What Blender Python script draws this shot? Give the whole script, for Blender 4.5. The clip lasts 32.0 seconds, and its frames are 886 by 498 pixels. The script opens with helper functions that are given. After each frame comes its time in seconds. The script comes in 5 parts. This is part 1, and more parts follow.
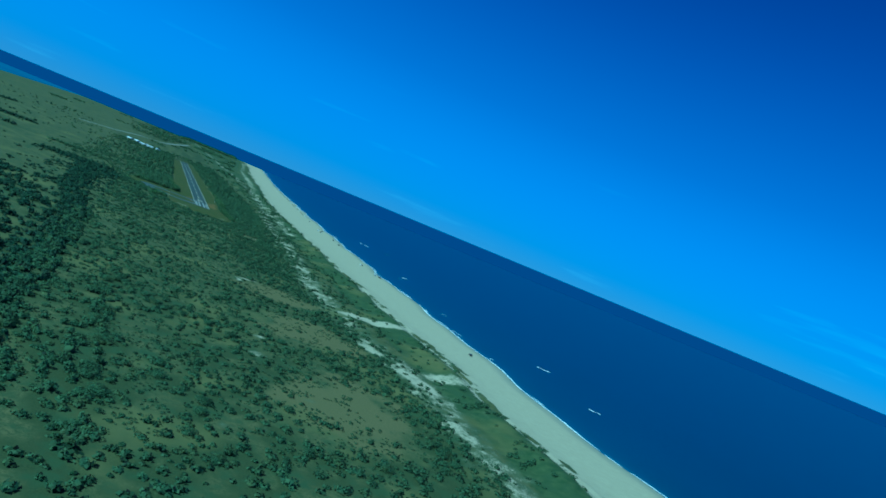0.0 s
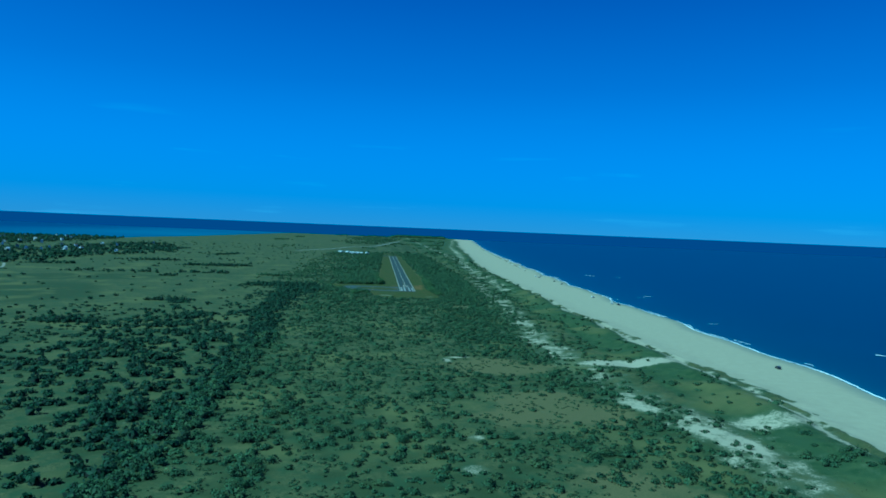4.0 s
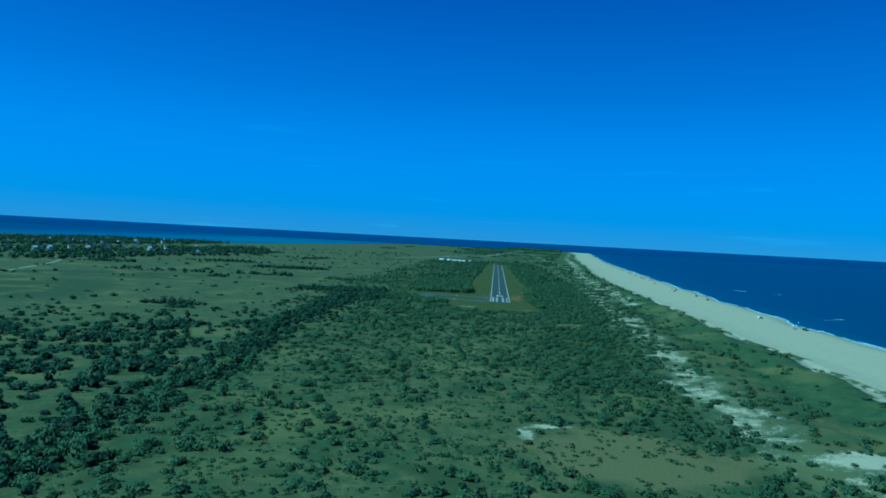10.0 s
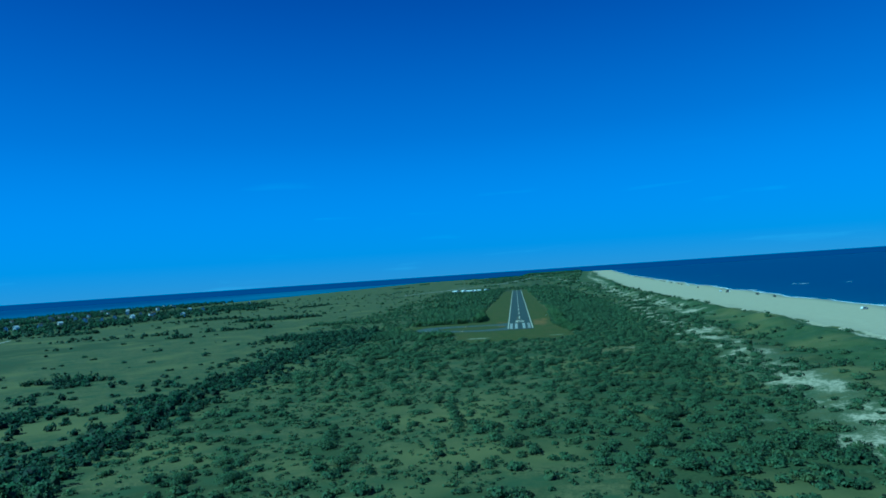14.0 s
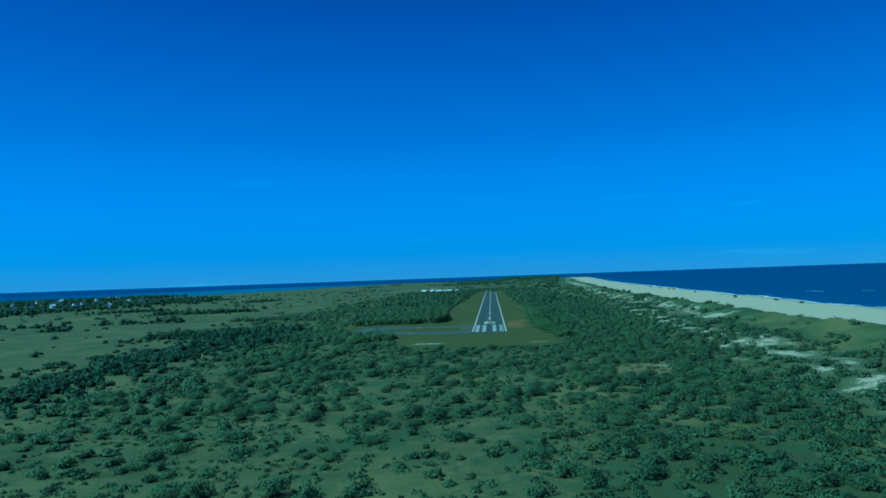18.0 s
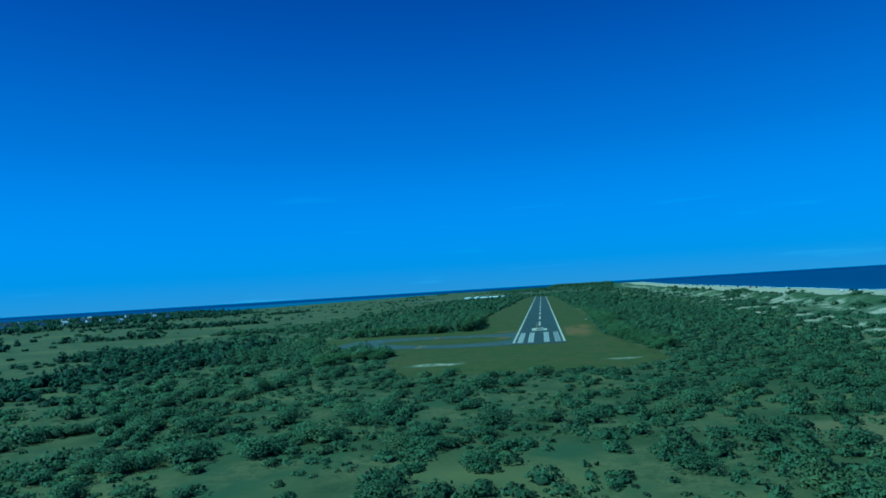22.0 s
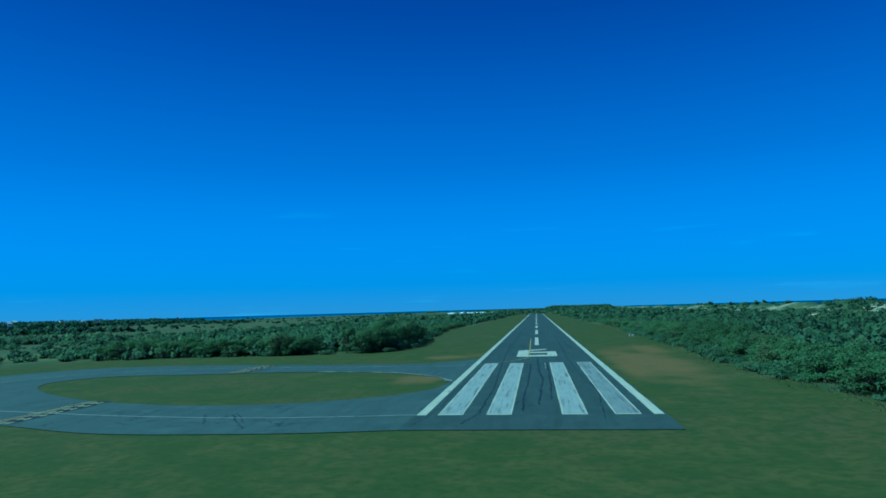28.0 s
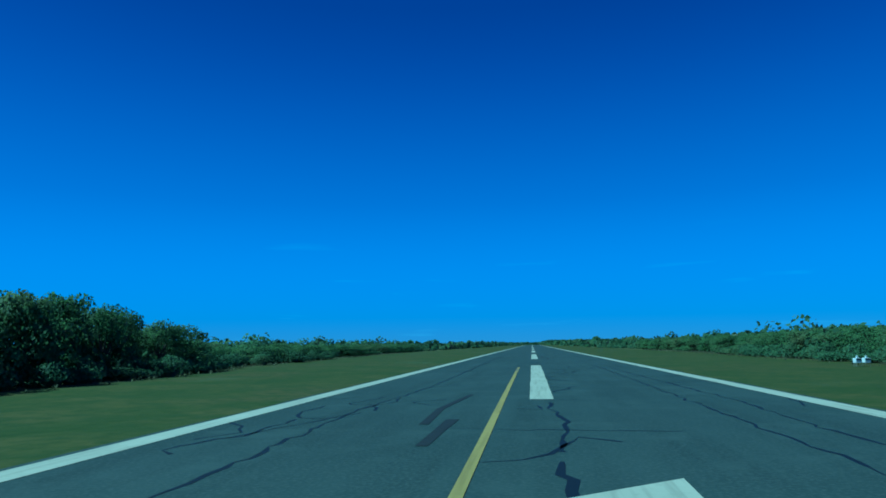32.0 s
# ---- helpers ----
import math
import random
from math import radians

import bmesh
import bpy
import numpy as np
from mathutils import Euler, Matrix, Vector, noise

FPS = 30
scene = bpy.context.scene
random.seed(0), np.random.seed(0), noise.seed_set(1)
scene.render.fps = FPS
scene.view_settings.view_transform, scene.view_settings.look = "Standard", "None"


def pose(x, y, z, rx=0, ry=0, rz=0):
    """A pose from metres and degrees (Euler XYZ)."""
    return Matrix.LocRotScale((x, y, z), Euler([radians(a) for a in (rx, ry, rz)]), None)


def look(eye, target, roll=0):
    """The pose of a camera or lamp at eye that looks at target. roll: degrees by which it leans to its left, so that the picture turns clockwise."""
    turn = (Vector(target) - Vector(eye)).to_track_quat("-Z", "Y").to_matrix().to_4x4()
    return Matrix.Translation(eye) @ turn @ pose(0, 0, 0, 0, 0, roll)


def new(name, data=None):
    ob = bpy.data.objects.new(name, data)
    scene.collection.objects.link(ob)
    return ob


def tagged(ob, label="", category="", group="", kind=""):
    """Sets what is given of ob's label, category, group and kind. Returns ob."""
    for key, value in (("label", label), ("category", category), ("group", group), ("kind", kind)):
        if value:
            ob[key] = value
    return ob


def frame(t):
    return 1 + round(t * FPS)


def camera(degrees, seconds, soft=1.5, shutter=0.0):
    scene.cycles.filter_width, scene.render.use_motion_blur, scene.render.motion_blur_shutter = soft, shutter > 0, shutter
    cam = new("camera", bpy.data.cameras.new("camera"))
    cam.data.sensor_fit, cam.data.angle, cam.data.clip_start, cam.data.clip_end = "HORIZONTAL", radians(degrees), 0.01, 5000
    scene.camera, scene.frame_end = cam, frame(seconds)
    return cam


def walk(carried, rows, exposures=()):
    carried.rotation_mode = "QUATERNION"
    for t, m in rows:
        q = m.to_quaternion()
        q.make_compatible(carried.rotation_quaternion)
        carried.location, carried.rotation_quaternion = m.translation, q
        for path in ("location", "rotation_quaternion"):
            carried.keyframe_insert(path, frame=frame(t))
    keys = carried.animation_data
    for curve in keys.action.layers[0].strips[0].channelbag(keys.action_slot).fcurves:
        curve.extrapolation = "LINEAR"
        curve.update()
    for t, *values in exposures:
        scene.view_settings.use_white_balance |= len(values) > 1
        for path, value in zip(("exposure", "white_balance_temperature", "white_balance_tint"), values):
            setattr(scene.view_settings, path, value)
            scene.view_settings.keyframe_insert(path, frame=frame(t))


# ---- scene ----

SOFT = 1.7
EXPOSURES = [(0.0, 0.0, 3600.0, -45.0), (32.0, 0.0, 3600.0, -45.0)]
# <path>
cam = camera(67.43, 32.0, soft=SOFT)
PATH = [
    (0, -77.59, -885.88, 86.34, 88.550, -22.426, -24.244),
    (0.5, -71.89, -873.33, 85.09, 88.911, -21.455, -21.799),
    (1, -66.20, -860.68, 83.79, 88.916, -20.161, -18.789),
    (1.5, -60.58, -847.93, 82.45, 88.377, -19.249, -15.749),
    (2, -55.11, -835.03, 81.06, 88.154, -17.519, -12.935),
    (2.5, -49.90, -821.96, 79.60, 88.530, -13.696, -10.210),
    (3, -45.03, -808.68, 78.09, 88.357, -9.081, -7.775),
    (3.5, -40.48, -795.21, 76.52, 88.375, -4.252, -6.083),
    (5.5, -26.37, -736.48, 68.97, 88.207, -1.025, -5.051),
    (6, -23.42, -721.05, 67.17, 88.555, -1.707, -4.425),
    (6.5, -20.54, -705.53, 65.41, 88.918, -2.606, -3.118),
    (7, -17.79, -689.93, 63.70, 88.829, -1.540, -1.905),
    (7.5, -15.19, -674.24, 62.02, 89.039, -0.165, -0.546),
    (8, -12.79, -658.48, 60.38, 88.641, -0.959, 0.785),
    (8.5, -10.67, -642.66, 58.76, 88.639, -1.149, 1.869),
    (9, -8.85, -626.78, 57.18, 89.359, -2.411, 3.103),
    (9.5, -7.34, -610.83, 55.61, 88.844, -4.175, 4.187),
    (10, -6.11, -594.83, 54.04, 89.100, -3.047, 4.616),
    (10.5, -5.13, -578.80, 52.43, 89.892, -1.593, 4.782),
    (11, -4.33, -562.74, 50.76, 89.529, 0.148, 4.977),
    (11.5, -3.67, -546.66, 49.01, 89.468, 2.430, 5.202),
    (12, -3.08, -530.56, 47.21, 90.127, 3.086, 5.403),
    (12.5, -2.55, -514.46, 45.37, 90.271, 1.403, 5.469),
    (13, -2.05, -498.36, 43.52, 90.654, 1.312, 5.410),
    (13.5, -1.57, -482.24, 41.73, 91.783, 2.501, 5.750),
    (15.5, 0.31, -418.37, 35.19, 92.759, 5.223, 6.757),
    (16, 0.56, -403.08, 33.73, 92.565, 4.585, 5.807),
    (16.5, 0.80, -387.91, 32.31, 92.558, 4.898, 4.853),
    (17, 1.08, -372.89, 30.92, 92.264, 4.324, 4.235),
    (17.5, 1.47, -358.06, 29.57, 92.375, 3.125, 4.028),
    (18, 1.93, -343.36, 28.25, 92.515, 1.986, 4.139),
    (18.5, 2.40, -328.74, 26.99, 92.559, 0.826, 4.374),
    (19, 2.87, -314.16, 25.79, 92.923, 0.182, 5.220),
    (19.5, 3.25, -299.62, 24.64, 92.691, -1.345, 6.270),
    (20, 3.44, -285.17, 23.53, 93.322, -2.358, 6.953),
    (20.5, 3.35, -270.84, 22.42, 92.292, -1.863, 7.939),
    (21, 3.03, -256.56, 21.32, 92.058, -1.287, 8.902),
    (21.5, 2.58, -242.25, 20.20, 92.345, 0.073, 9.283),
    (22, 2.06, -227.81, 19.07, 93.648, 3.448, 8.415),
    (22.5, 1.54, -213.23, 17.95, 94.593, 3.084, 7.208),
    (23, 1.06, -198.50, 16.86, 94.953, 4.718, 6.071),
    (23.5, 0.67, -183.65, 15.84, 93.860, 3.127, 5.886),
    (24, 0.40, -168.70, 14.83, 94.209, 1.443, 5.819),
    (24.5, 0.25, -153.66, 13.82, 95.824, 3.345, 5.660),
    (25, 0.17, -138.58, 12.89, 96.174, 4.004, 5.673),
    (25.5, 0.17, -123.48, 12.00, 95.294, 1.386, 5.638),
    (27.5, 0.28, -64.28, 8.69, 95.082, 1.886, 7.191),
    (28, 0.21, -49.68, 7.77, 95.318, 1.583, 7.970),
    (28.5, 0.27, -34.95, 6.79, 95.631, 0.560, 8.254),
    (29, 0.25, -20.20, 5.76, 96.498, 2.085, 7.632),
    (29.5, 0.10, -4.90, 4.68, 96.631, 1.808, 6.879),
    (30, -0.05, 10.95, 3.64, 97.500, 1.020, 6.680),
    (30.5, -0.08, 25.00, 2.94, 99.360, 0.880, 6.430),
    (31, 0.10, 38.98, 2.50, 99.000, 0.060, 7.280),
    (31.5, 0.02, 53.60, 2.10, 99.200, 1.150, 7.840),
    (32, -0.28, 68.50, 2.00, 98.210, 0.860, 7.550),
]
walk(cam, [(t, pose(*p)) for t, *p in PATH], EXPOSURES)
# </path>

# ---- world and sun
SUN_ELEV, SUN_AZ = 52.0, -106.0      # degrees; azimuth clockwise from the runway's heading (+y)
world = bpy.data.worlds.new("world")
scene.world = world
world.use_nodes = True
wn, wl = world.node_tree.nodes, world.node_tree.links
wn.clear()
w_out = wn.new("ShaderNodeOutputWorld")
w_bg = wn.new("ShaderNodeBackground")
w_sky = wn.new("ShaderNodeTexSky")
w_sky.sky_type, w_sky.sun_disc = "NISHITA", False
w_sky.sun_elevation, w_sky.sun_rotation = radians(SUN_ELEV), radians(SUN_AZ)
w_sky.altitude, w_sky.air_density, w_sky.dust_density, w_sky.ozone_density = 1500.0, 0.9, 0.0, 5.0
w_bg.inputs["Strength"].default_value = 0.076
w_tint = wn.new("ShaderNodeMix")
w_tint.data_type, w_tint.blend_type = "RGBA", "MULTIPLY"
w_tint.inputs["Factor"].default_value = 1.0
w_tint.inputs["B"].default_value = (0.30, 0.60, 1.0, 1)
# thin high wisps of cloud
w_tc = wn.new("ShaderNodeTexCoord")
w_map = wn.new("ShaderNodeMapping")
w_map.inputs["Scale"].default_value = (5.0, 5.0, 60.0)
w_noise = wn.new("ShaderNodeTexNoise")
w_noise.inputs["Scale"].default_value, w_noise.inputs["Detail"].default_value = 0.8, 5.0
w_ramp = wn.new("ShaderNodeMapRange")
w_ramp.inputs["From Min"].default_value, w_ramp.inputs["From Max"].default_value = 0.60, 0.82
w_ramp.inputs["To Max"].default_value = 0.50
w_cloud = wn.new("ShaderNodeMix")
w_cloud.data_type = "RGBA"
w_cloud.inputs["B"].default_value = (4.0, 6.4, 9.6, 1)
# beyond the built sheet the sea goes on to the true horizon
w_sep = wn.new("ShaderNodeSeparateXYZ")
w_cmp = wn.new("ShaderNodeMath")
w_cmp.operation = "LESS_THAN"
w_cmp.inputs[1].default_value = 0.0
w_mix = wn.new("ShaderNodeMix")
w_mix.data_type = "RGBA"
wl.new(w_tc.outputs["Generated"], w_map.inputs[0])
wl.new(w_map.outputs[0], w_noise.inputs["Vector"])
wl.new(w_noise.outputs["Fac"], w_ramp.inputs["Value"])
wl.new(w_sky.outputs[0], w_tint.inputs["A"])
w_even = wn.new("ShaderNodeMix")
w_even.data_type = "RGBA"
w_even.inputs["Factor"].default_value = 0.70
# dry clear air: pale at the horizon, saturated a little higher, deep overhead (by the sine of the elevation, in tenths)
w_air = wn.new("ShaderNodeValToRGB")
w_air.color_ramp.interpolation = "B_SPLINE"
for i, (z, c) in enumerate(((0.0, (0.230, 0.285, 0.59)), (0.052, (0.215, 0.335, 0.80)), (0.122, (0.200, 0.342, 0.88)), (0.208, (0.148, 0.230, 0.69)), (0.342, (0.080, 0.110, 0.47)), (0.469, (0.040, 0.045, 0.275)), (0.819, (0.026, 0.030, 0.185)))):
    stop = w_air.color_ramp.elements[i] if i < 2 else w_air.color_ramp.elements.new(z)
    stop.position, stop.color = z, (*c, 1)
w_gain = wn.new("ShaderNodeMix")
w_gain.data_type, w_gain.blend_type = "RGBA", "MULTIPLY"
w_gain.inputs["Factor"].default_value = 1.0
w_gain.inputs["B"].default_value = (10, 10, 10, 1)
wl.new(w_sep.outputs["Z"], w_air.inputs["Fac"])
wl.new(w_air.outputs["Color"], w_gain.inputs["A"])
wl.new(w_gain.outputs["Result"], w_even.inputs["B"])
wl.new(w_tint.outputs["Result"], w_even.inputs["A"])
wl.new(w_even.outputs["Result"], w_cloud.inputs["A"])
w_low = wn.new("ShaderNodeMapRange")
w_low.inputs["From Min"].default_value, w_low.inputs["From Max"].default_value = 0.17, 0.10
w_thin = wn.new("ShaderNodeMath")
w_thin.operation = "MULTIPLY"
wl.new(w_sep.outputs["Z"], w_low.inputs["Value"])
wl.new(w_ramp.outputs[0], w_thin.inputs[0])
wl.new(w_low.outputs[0], w_thin.inputs[1])
wl.new(w_thin.outputs[0], w_cloud.inputs["Factor"])
wl.new(w_tc.outputs["Generated"], w_sep.inputs[0])
wl.new(w_sep.outputs["Z"], w_cmp.inputs[0])
wl.new(w_cmp.outputs[0], w_mix.inputs["Factor"])
wl.new(w_cloud.outputs["Result"], w_mix.inputs["A"])
w_mix.inputs["B"].default_value = (0.04, 0.77, 2.35, 1)
wl.new(w_mix.outputs["Result"], w_bg.inputs["Color"])
wl.new(w_bg.outputs[0], w_out.inputs[0])
sun = new("sun", bpy.data.lights.new("sun", "SUN"))
sun.data.energy, sun.data.angle, sun.data.color = 5.0, radians(0.55), (1.0, 0.95, 0.86)
sa, se = radians(SUN_AZ), radians(SUN_ELEV)
sun.matrix_world = look((math.sin(sa) * math.cos(se) * 100, math.cos(sa) * math.cos(se) * 100, math.sin(se) * 100), (0, 0, 0))


# ---- materials
def material(name, rough=0.85, spec=0.25):
    m = bpy.data.materials.new(name)
    m.use_nodes = True
    b = m.node_tree.nodes["Principled BSDF"]
    b.inputs["Roughness"].default_value = rough
    b.inputs["Specular IOR Level"].default_value = spec
    return m, m.node_tree.nodes, m.node_tree.links, b


def world_pos(n):
    return n.new("ShaderNodeNewGeometry").outputs["Position"]


def noise_at(n, l, vec, scale, detail=4.0, rough=0.55):
    t = n.new("ShaderNodeTexNoise")
    t.inputs["Scale"].default_value, t.inputs["Detail"].default_value, t.inputs["Roughness"].default_value = scale, detail, rough
    l.new(vec, t.inputs["Vector"])
    return t.outputs["Fac"]


def ramp(n, l, value, a, b):
    r = n.new("ShaderNodeMapRange")
    r.inputs["From Min"].default_value, r.inputs["From Max"].default_value = a, b
    l.new(value, r.inputs["Value"])
    return r.outputs[0]


def blend(n, l, fac, a, b, mode="MIX"):
    x = n.new("ShaderNodeMix")
    x.data_type, x.blend_type = "RGBA", mode
    for key, v in (("Factor", fac), ("A", a), ("B", b)):
        if isinstance(v, tuple):
            x.inputs[key].default_value = (*v, 1)
        elif isinstance(v, float):
            x.inputs[key].default_value = v
        else:
            l.new(v, x.inputs[key])
    return x.outputs["Result"]


def calc(n, l, op, a, b):
    x = n.new("ShaderNodeMath")
    x.operation = op
    for i, v in enumerate((a, b)):
        if isinstance(v, float):
            x.inputs[i].default_value = v
        else:
            l.new(v, x.inputs[i])
    return x.outputs[0]


def bump(n, l, b, height, strength, distance):
    x = n.new("ShaderNodeBump")
    x.inputs["Strength"].default_value, x.inputs["Distance"].default_value = strength, distance
    l.new(height, x.inputs["Height"])
    l.new(x.outputs[0], b.inputs["Normal"])


def attribute(n, name):
    a = n.new("ShaderNodeAttribute")
    a.attribute_name = name
    return a.outputs["Fac"]


def plain(name, colour, rough=0.7, spec=0.3, wear=0.12, scale=1.5):
    """A painted or bare surface with faint dirt at two scales."""
    m, n, l, b = material(name, rough, spec)
    p = world_pos(n)
    f = calc(n, l, "MULTIPLY", noise_at(n, l, p, scale, 5.0), noise_at(n, l, p, scale * 9, 3.0))
    dark = tuple(c * (1 - 2.2 * wear) for c in colour)
    l.new(blend(n, l, ramp(n, l, f, 0.1, 0.45), dark, colour), b.inputs["Base Color"])
    return m


def ground_material():
    m, n, l, b = material("island_ground", 0.95, 0.1)
    p = world_pos(n)
    n1, n2, n3, n4, n5 = noise_at(n, l, p, 0.035), noise_at(n, l, p, 0.22), noise_at(n, l, p, 1.6, 5.0), noise_at(n, l, p, 9.0, 3.0), noise_at(n, l, p, 0.6, 5.0)
    # rough grass: straw, olive and green
    grass = blend(n, l, ramp(n, l, n1, 0.38, 0.62), (0.142, 0.118, 0.056), (0.108, 0.096, 0.044))
    grass = blend(n, l, ramp(n, l, n2, 0.42, 0.68), grass, (0.066, 0.076, 0.036))
    grass = blend(n, l, ramp(n, l, n3, 0.50, 0.70), grass, (0.050, 0.056, 0.024))
    grass = blend(n, l, ramp(n, l, n5, 0.50, 0.66), grass, (0.060, 0.064, 0.029))
    grass = blend(n, l, ramp(n, l, n4, 0.55, 0.80), grass, (0.140, 0.122, 0.058))
    lush = ramp(n, l, calc(n, l, "ADD", attribute(n, "lush"), calc(n, l, "MULTIPLY", calc(n, l, "SUBTRACT", n3, 0.5), 0.9)), 0.25, 0.75)
    grass = blend(n, l, lush, grass, blend(n, l, ramp(n, l, n3, 0.35, 0.7), (0.046, 0.052, 0.024), (0.078, 0.078, 0.034)))
    grass = blend(n, l, ramp(n, l, calc(n, l, "ADD", attribute(n, "dune"), calc(n, l, "MULTIPLY", calc(n, l, "SUBTRACT", n3, 0.5), 0.5)), 0.35, 0.75), grass, blend(n, l, ramp(n, l, n2, 0.35, 0.65), (0.050, 0.064, 0.028), (0.084, 0.092, 0.041)))
    # mown turf beside the runway
    turf = blend(n, l, ramp(n, l, n2, 0.38, 0.62), (0.056, 0.069, 0.018), (0.088, 0.084, 0.027))
    turf = blend(n, l, ramp(n, l, noise_at(n, l, p, 0.07, 3.0), 0.50, 0.62), turf, (0.088, 0.078, 0.030))
    turf = blend(n, l, ramp(n, l, n3, 0.45, 0.75), turf, (0.038, 0.053, 0.012))
    turf = blend(n, l, ramp(n, l, n5, 0.48, 0.66), turf, (0.050, 0.064, 0.018))
    turf = blend(n, l, calc(n, l, "MULTIPLY", ramp(n, l, n4, 0.5, 0.8), 0.5), turf, (0.092, 0.084, 0.030))
    soft = noise_at(n, l, p, 0.09, 4.0, 0.6)
    grass = blend(n, l, ramp(n, l, soft, 0.50, 0.64), grass, (0.062, 0.074, 0.036))
    grass = blend(n, l, ramp(n, l, noise_at(n, l, p, 0.021, 3.0), 0.52, 0.66), grass, blend(n, l, n3, (0.112, 0.102, 0.042), (0.155, 0.130, 0.056)))
    grass = blend(n, l, 1.0, grass, (0.77, 0.88, 0.78), "MULTIPLY")
    turf = blend(n, l, 1.0, turf, (0.86, 0.86, 0.74), "MULTIPLY")
    mown = ramp(n, l, calc(n, l, "ADD", attribute(n, "mown"), calc(n, l, "MULTIPLY", calc(n, l, "SUBTRACT", n3, 0.5), 0.5)), 0.42, 0.58)
    col = blend(n, l, mown, grass, turf)
    straw = ramp(n, l, calc(n, l, "ADD", attribute(n, "straw"), calc(n, l, "MULTIPLY", calc(n, l, "SUBTRACT", n5, 0.5), 1.1)), 0.32, 0.95)
    col = blend(n, l, straw, col, blend(n, l, ramp(n, l, n3, 0.4, 0.7), (0.122, 0.108, 0.046), (0.084, 0.082, 0.034)))
    # bare reddish earth
    bare = ramp(n, l, calc(n, l, "ADD", attribute(n, "bare"), calc(n, l, "MULTIPLY", calc(n, l, "SUBTRACT", n2, 0.5), 1.0)), 0.30, 0.88)
    col = blend(n, l, bare, col, blend(n, l, n3, (0.094, 0.066, 0.022), (0.142, 0.098, 0.034)))
    # sand
    jag = calc(n, l, "ADD", calc(n, l, "MULTIPLY", calc(n, l, "SUBTRACT", n2, 0.5), 0.7), calc(n, l, "MULTIPLY", calc(n, l, "SUBTRACT", n3, 0.5), 0.7))
    pale = ramp(n, l, calc(n, l, "ADD", attribute(n, "sand"), jag), 0.18, 0.50)
    col = blend(n, l, calc(n, l, "MULTIPLY", pale, 0.75), col, blend(n, l, n3, (0.080, 0.096, 0.052), (0.118, 0.128, 0.072)))
    jag = calc(n, l, "ADD", jag, calc(n, l, "MULTIPLY", calc(n, l, "SUBTRACT", n5, 0.5), 0.6))
    sand_f = ramp(n, l, calc(n, l, "ADD", attribute(n, "sand"), jag), 0.45, 0.72)
    sand_c = blend(n, l, ramp(n, l, n2, 0.3, 0.7), (0.330, 0.292, 0.190), (0.380, 0.338, 0.222))
    sand_c = blend(n, l, ramp(n, l, n4, 0.4, 0.75), sand_c, (0.30, 0.262, 0.190))
    sand_c = blend(n, l, attribute(n, "wet"), sand_c, (0.235, 0.220, 0.165))
    col = blend(n, l, sand_f, col, sand_c)
    l.new(col, b.inputs["Base Color"])
    bump(n, l, b, calc(n, l, "ADD", n3, calc(n, l, "MULTIPLY", n4, 0.4)), 0.22, 0.22)
    return m


def sea_material():
    m, n, l, b = material("sea_water", 0.35, 0.14)
    p = world_pos(n)
    f1, f2 = noise_at(n, l, p, 0.012, 3.0), noise_at(n, l, p, 0.25, 5.0)
    deep = blend(n, l, ramp(n, l, f1, 0.35, 0.65), (0.004, 0.015, 0.046), (0.005, 0.018, 0.054))
    deep = blend(n, l, ramp(n, l, f2, 0.5, 0.75), deep, (0.008, 0.028, 0.064))
    l.new(blend(n, l, attribute(n, "shallow"), deep, (0.045, 0.150, 0.200)), b.inputs["Base Color"])
    bump(n, l, b, calc(n, l, "ADD", f2, noise_at(n, l, p, 1.3, 4.0)), 0.35, 0.35)
    return m


def asphalt_material(name, gain):
    m, n, l, b = material(name, 0.9, 0.2)
    p = world_pos(n)
    stretch = n.new("ShaderNodeMapping")
    stretch.inputs["Scale"].default_value = (1.0, 0.07, 1.0)
    l.new(p, stretch.inputs[0])
    n1, n2, n3 = noise_at(n, l, p, 0.12), noise_at(n, l, stretch.outputs[0], 1.1, 5.0), noise_at(n, l, p, 14.0, 4.0)
    c = blend(n, l, ramp(n, l, n1, 0.3, 0.7), (0.038, 0.050, 0.050), (0.056, 0.070, 0.069))
    c = blend(n, l, ramp(n, l, n2, 0.45, 0.72), c, (0.033, 0.043, 0.043))
    c = blend(n, l, ramp(n, l, n3, 0.45, 0.8), c, (0.086, 0.098, 0.094))
    c = blend(n, l, ramp(n, l, noise_at(n, l, p, 0.45, 5.0, 0.65), 0.52, 0.70), c, (0.068, 0.082, 0.080))
    c = blend(n, l, 1.0, c, (gain, gain * 0.98, gain * 0.91), "MULTIPLY")
    l.new(c, b.inputs["Base Color"])
    bump(n, l, b, n3, 0.25, 0.02)
    return m


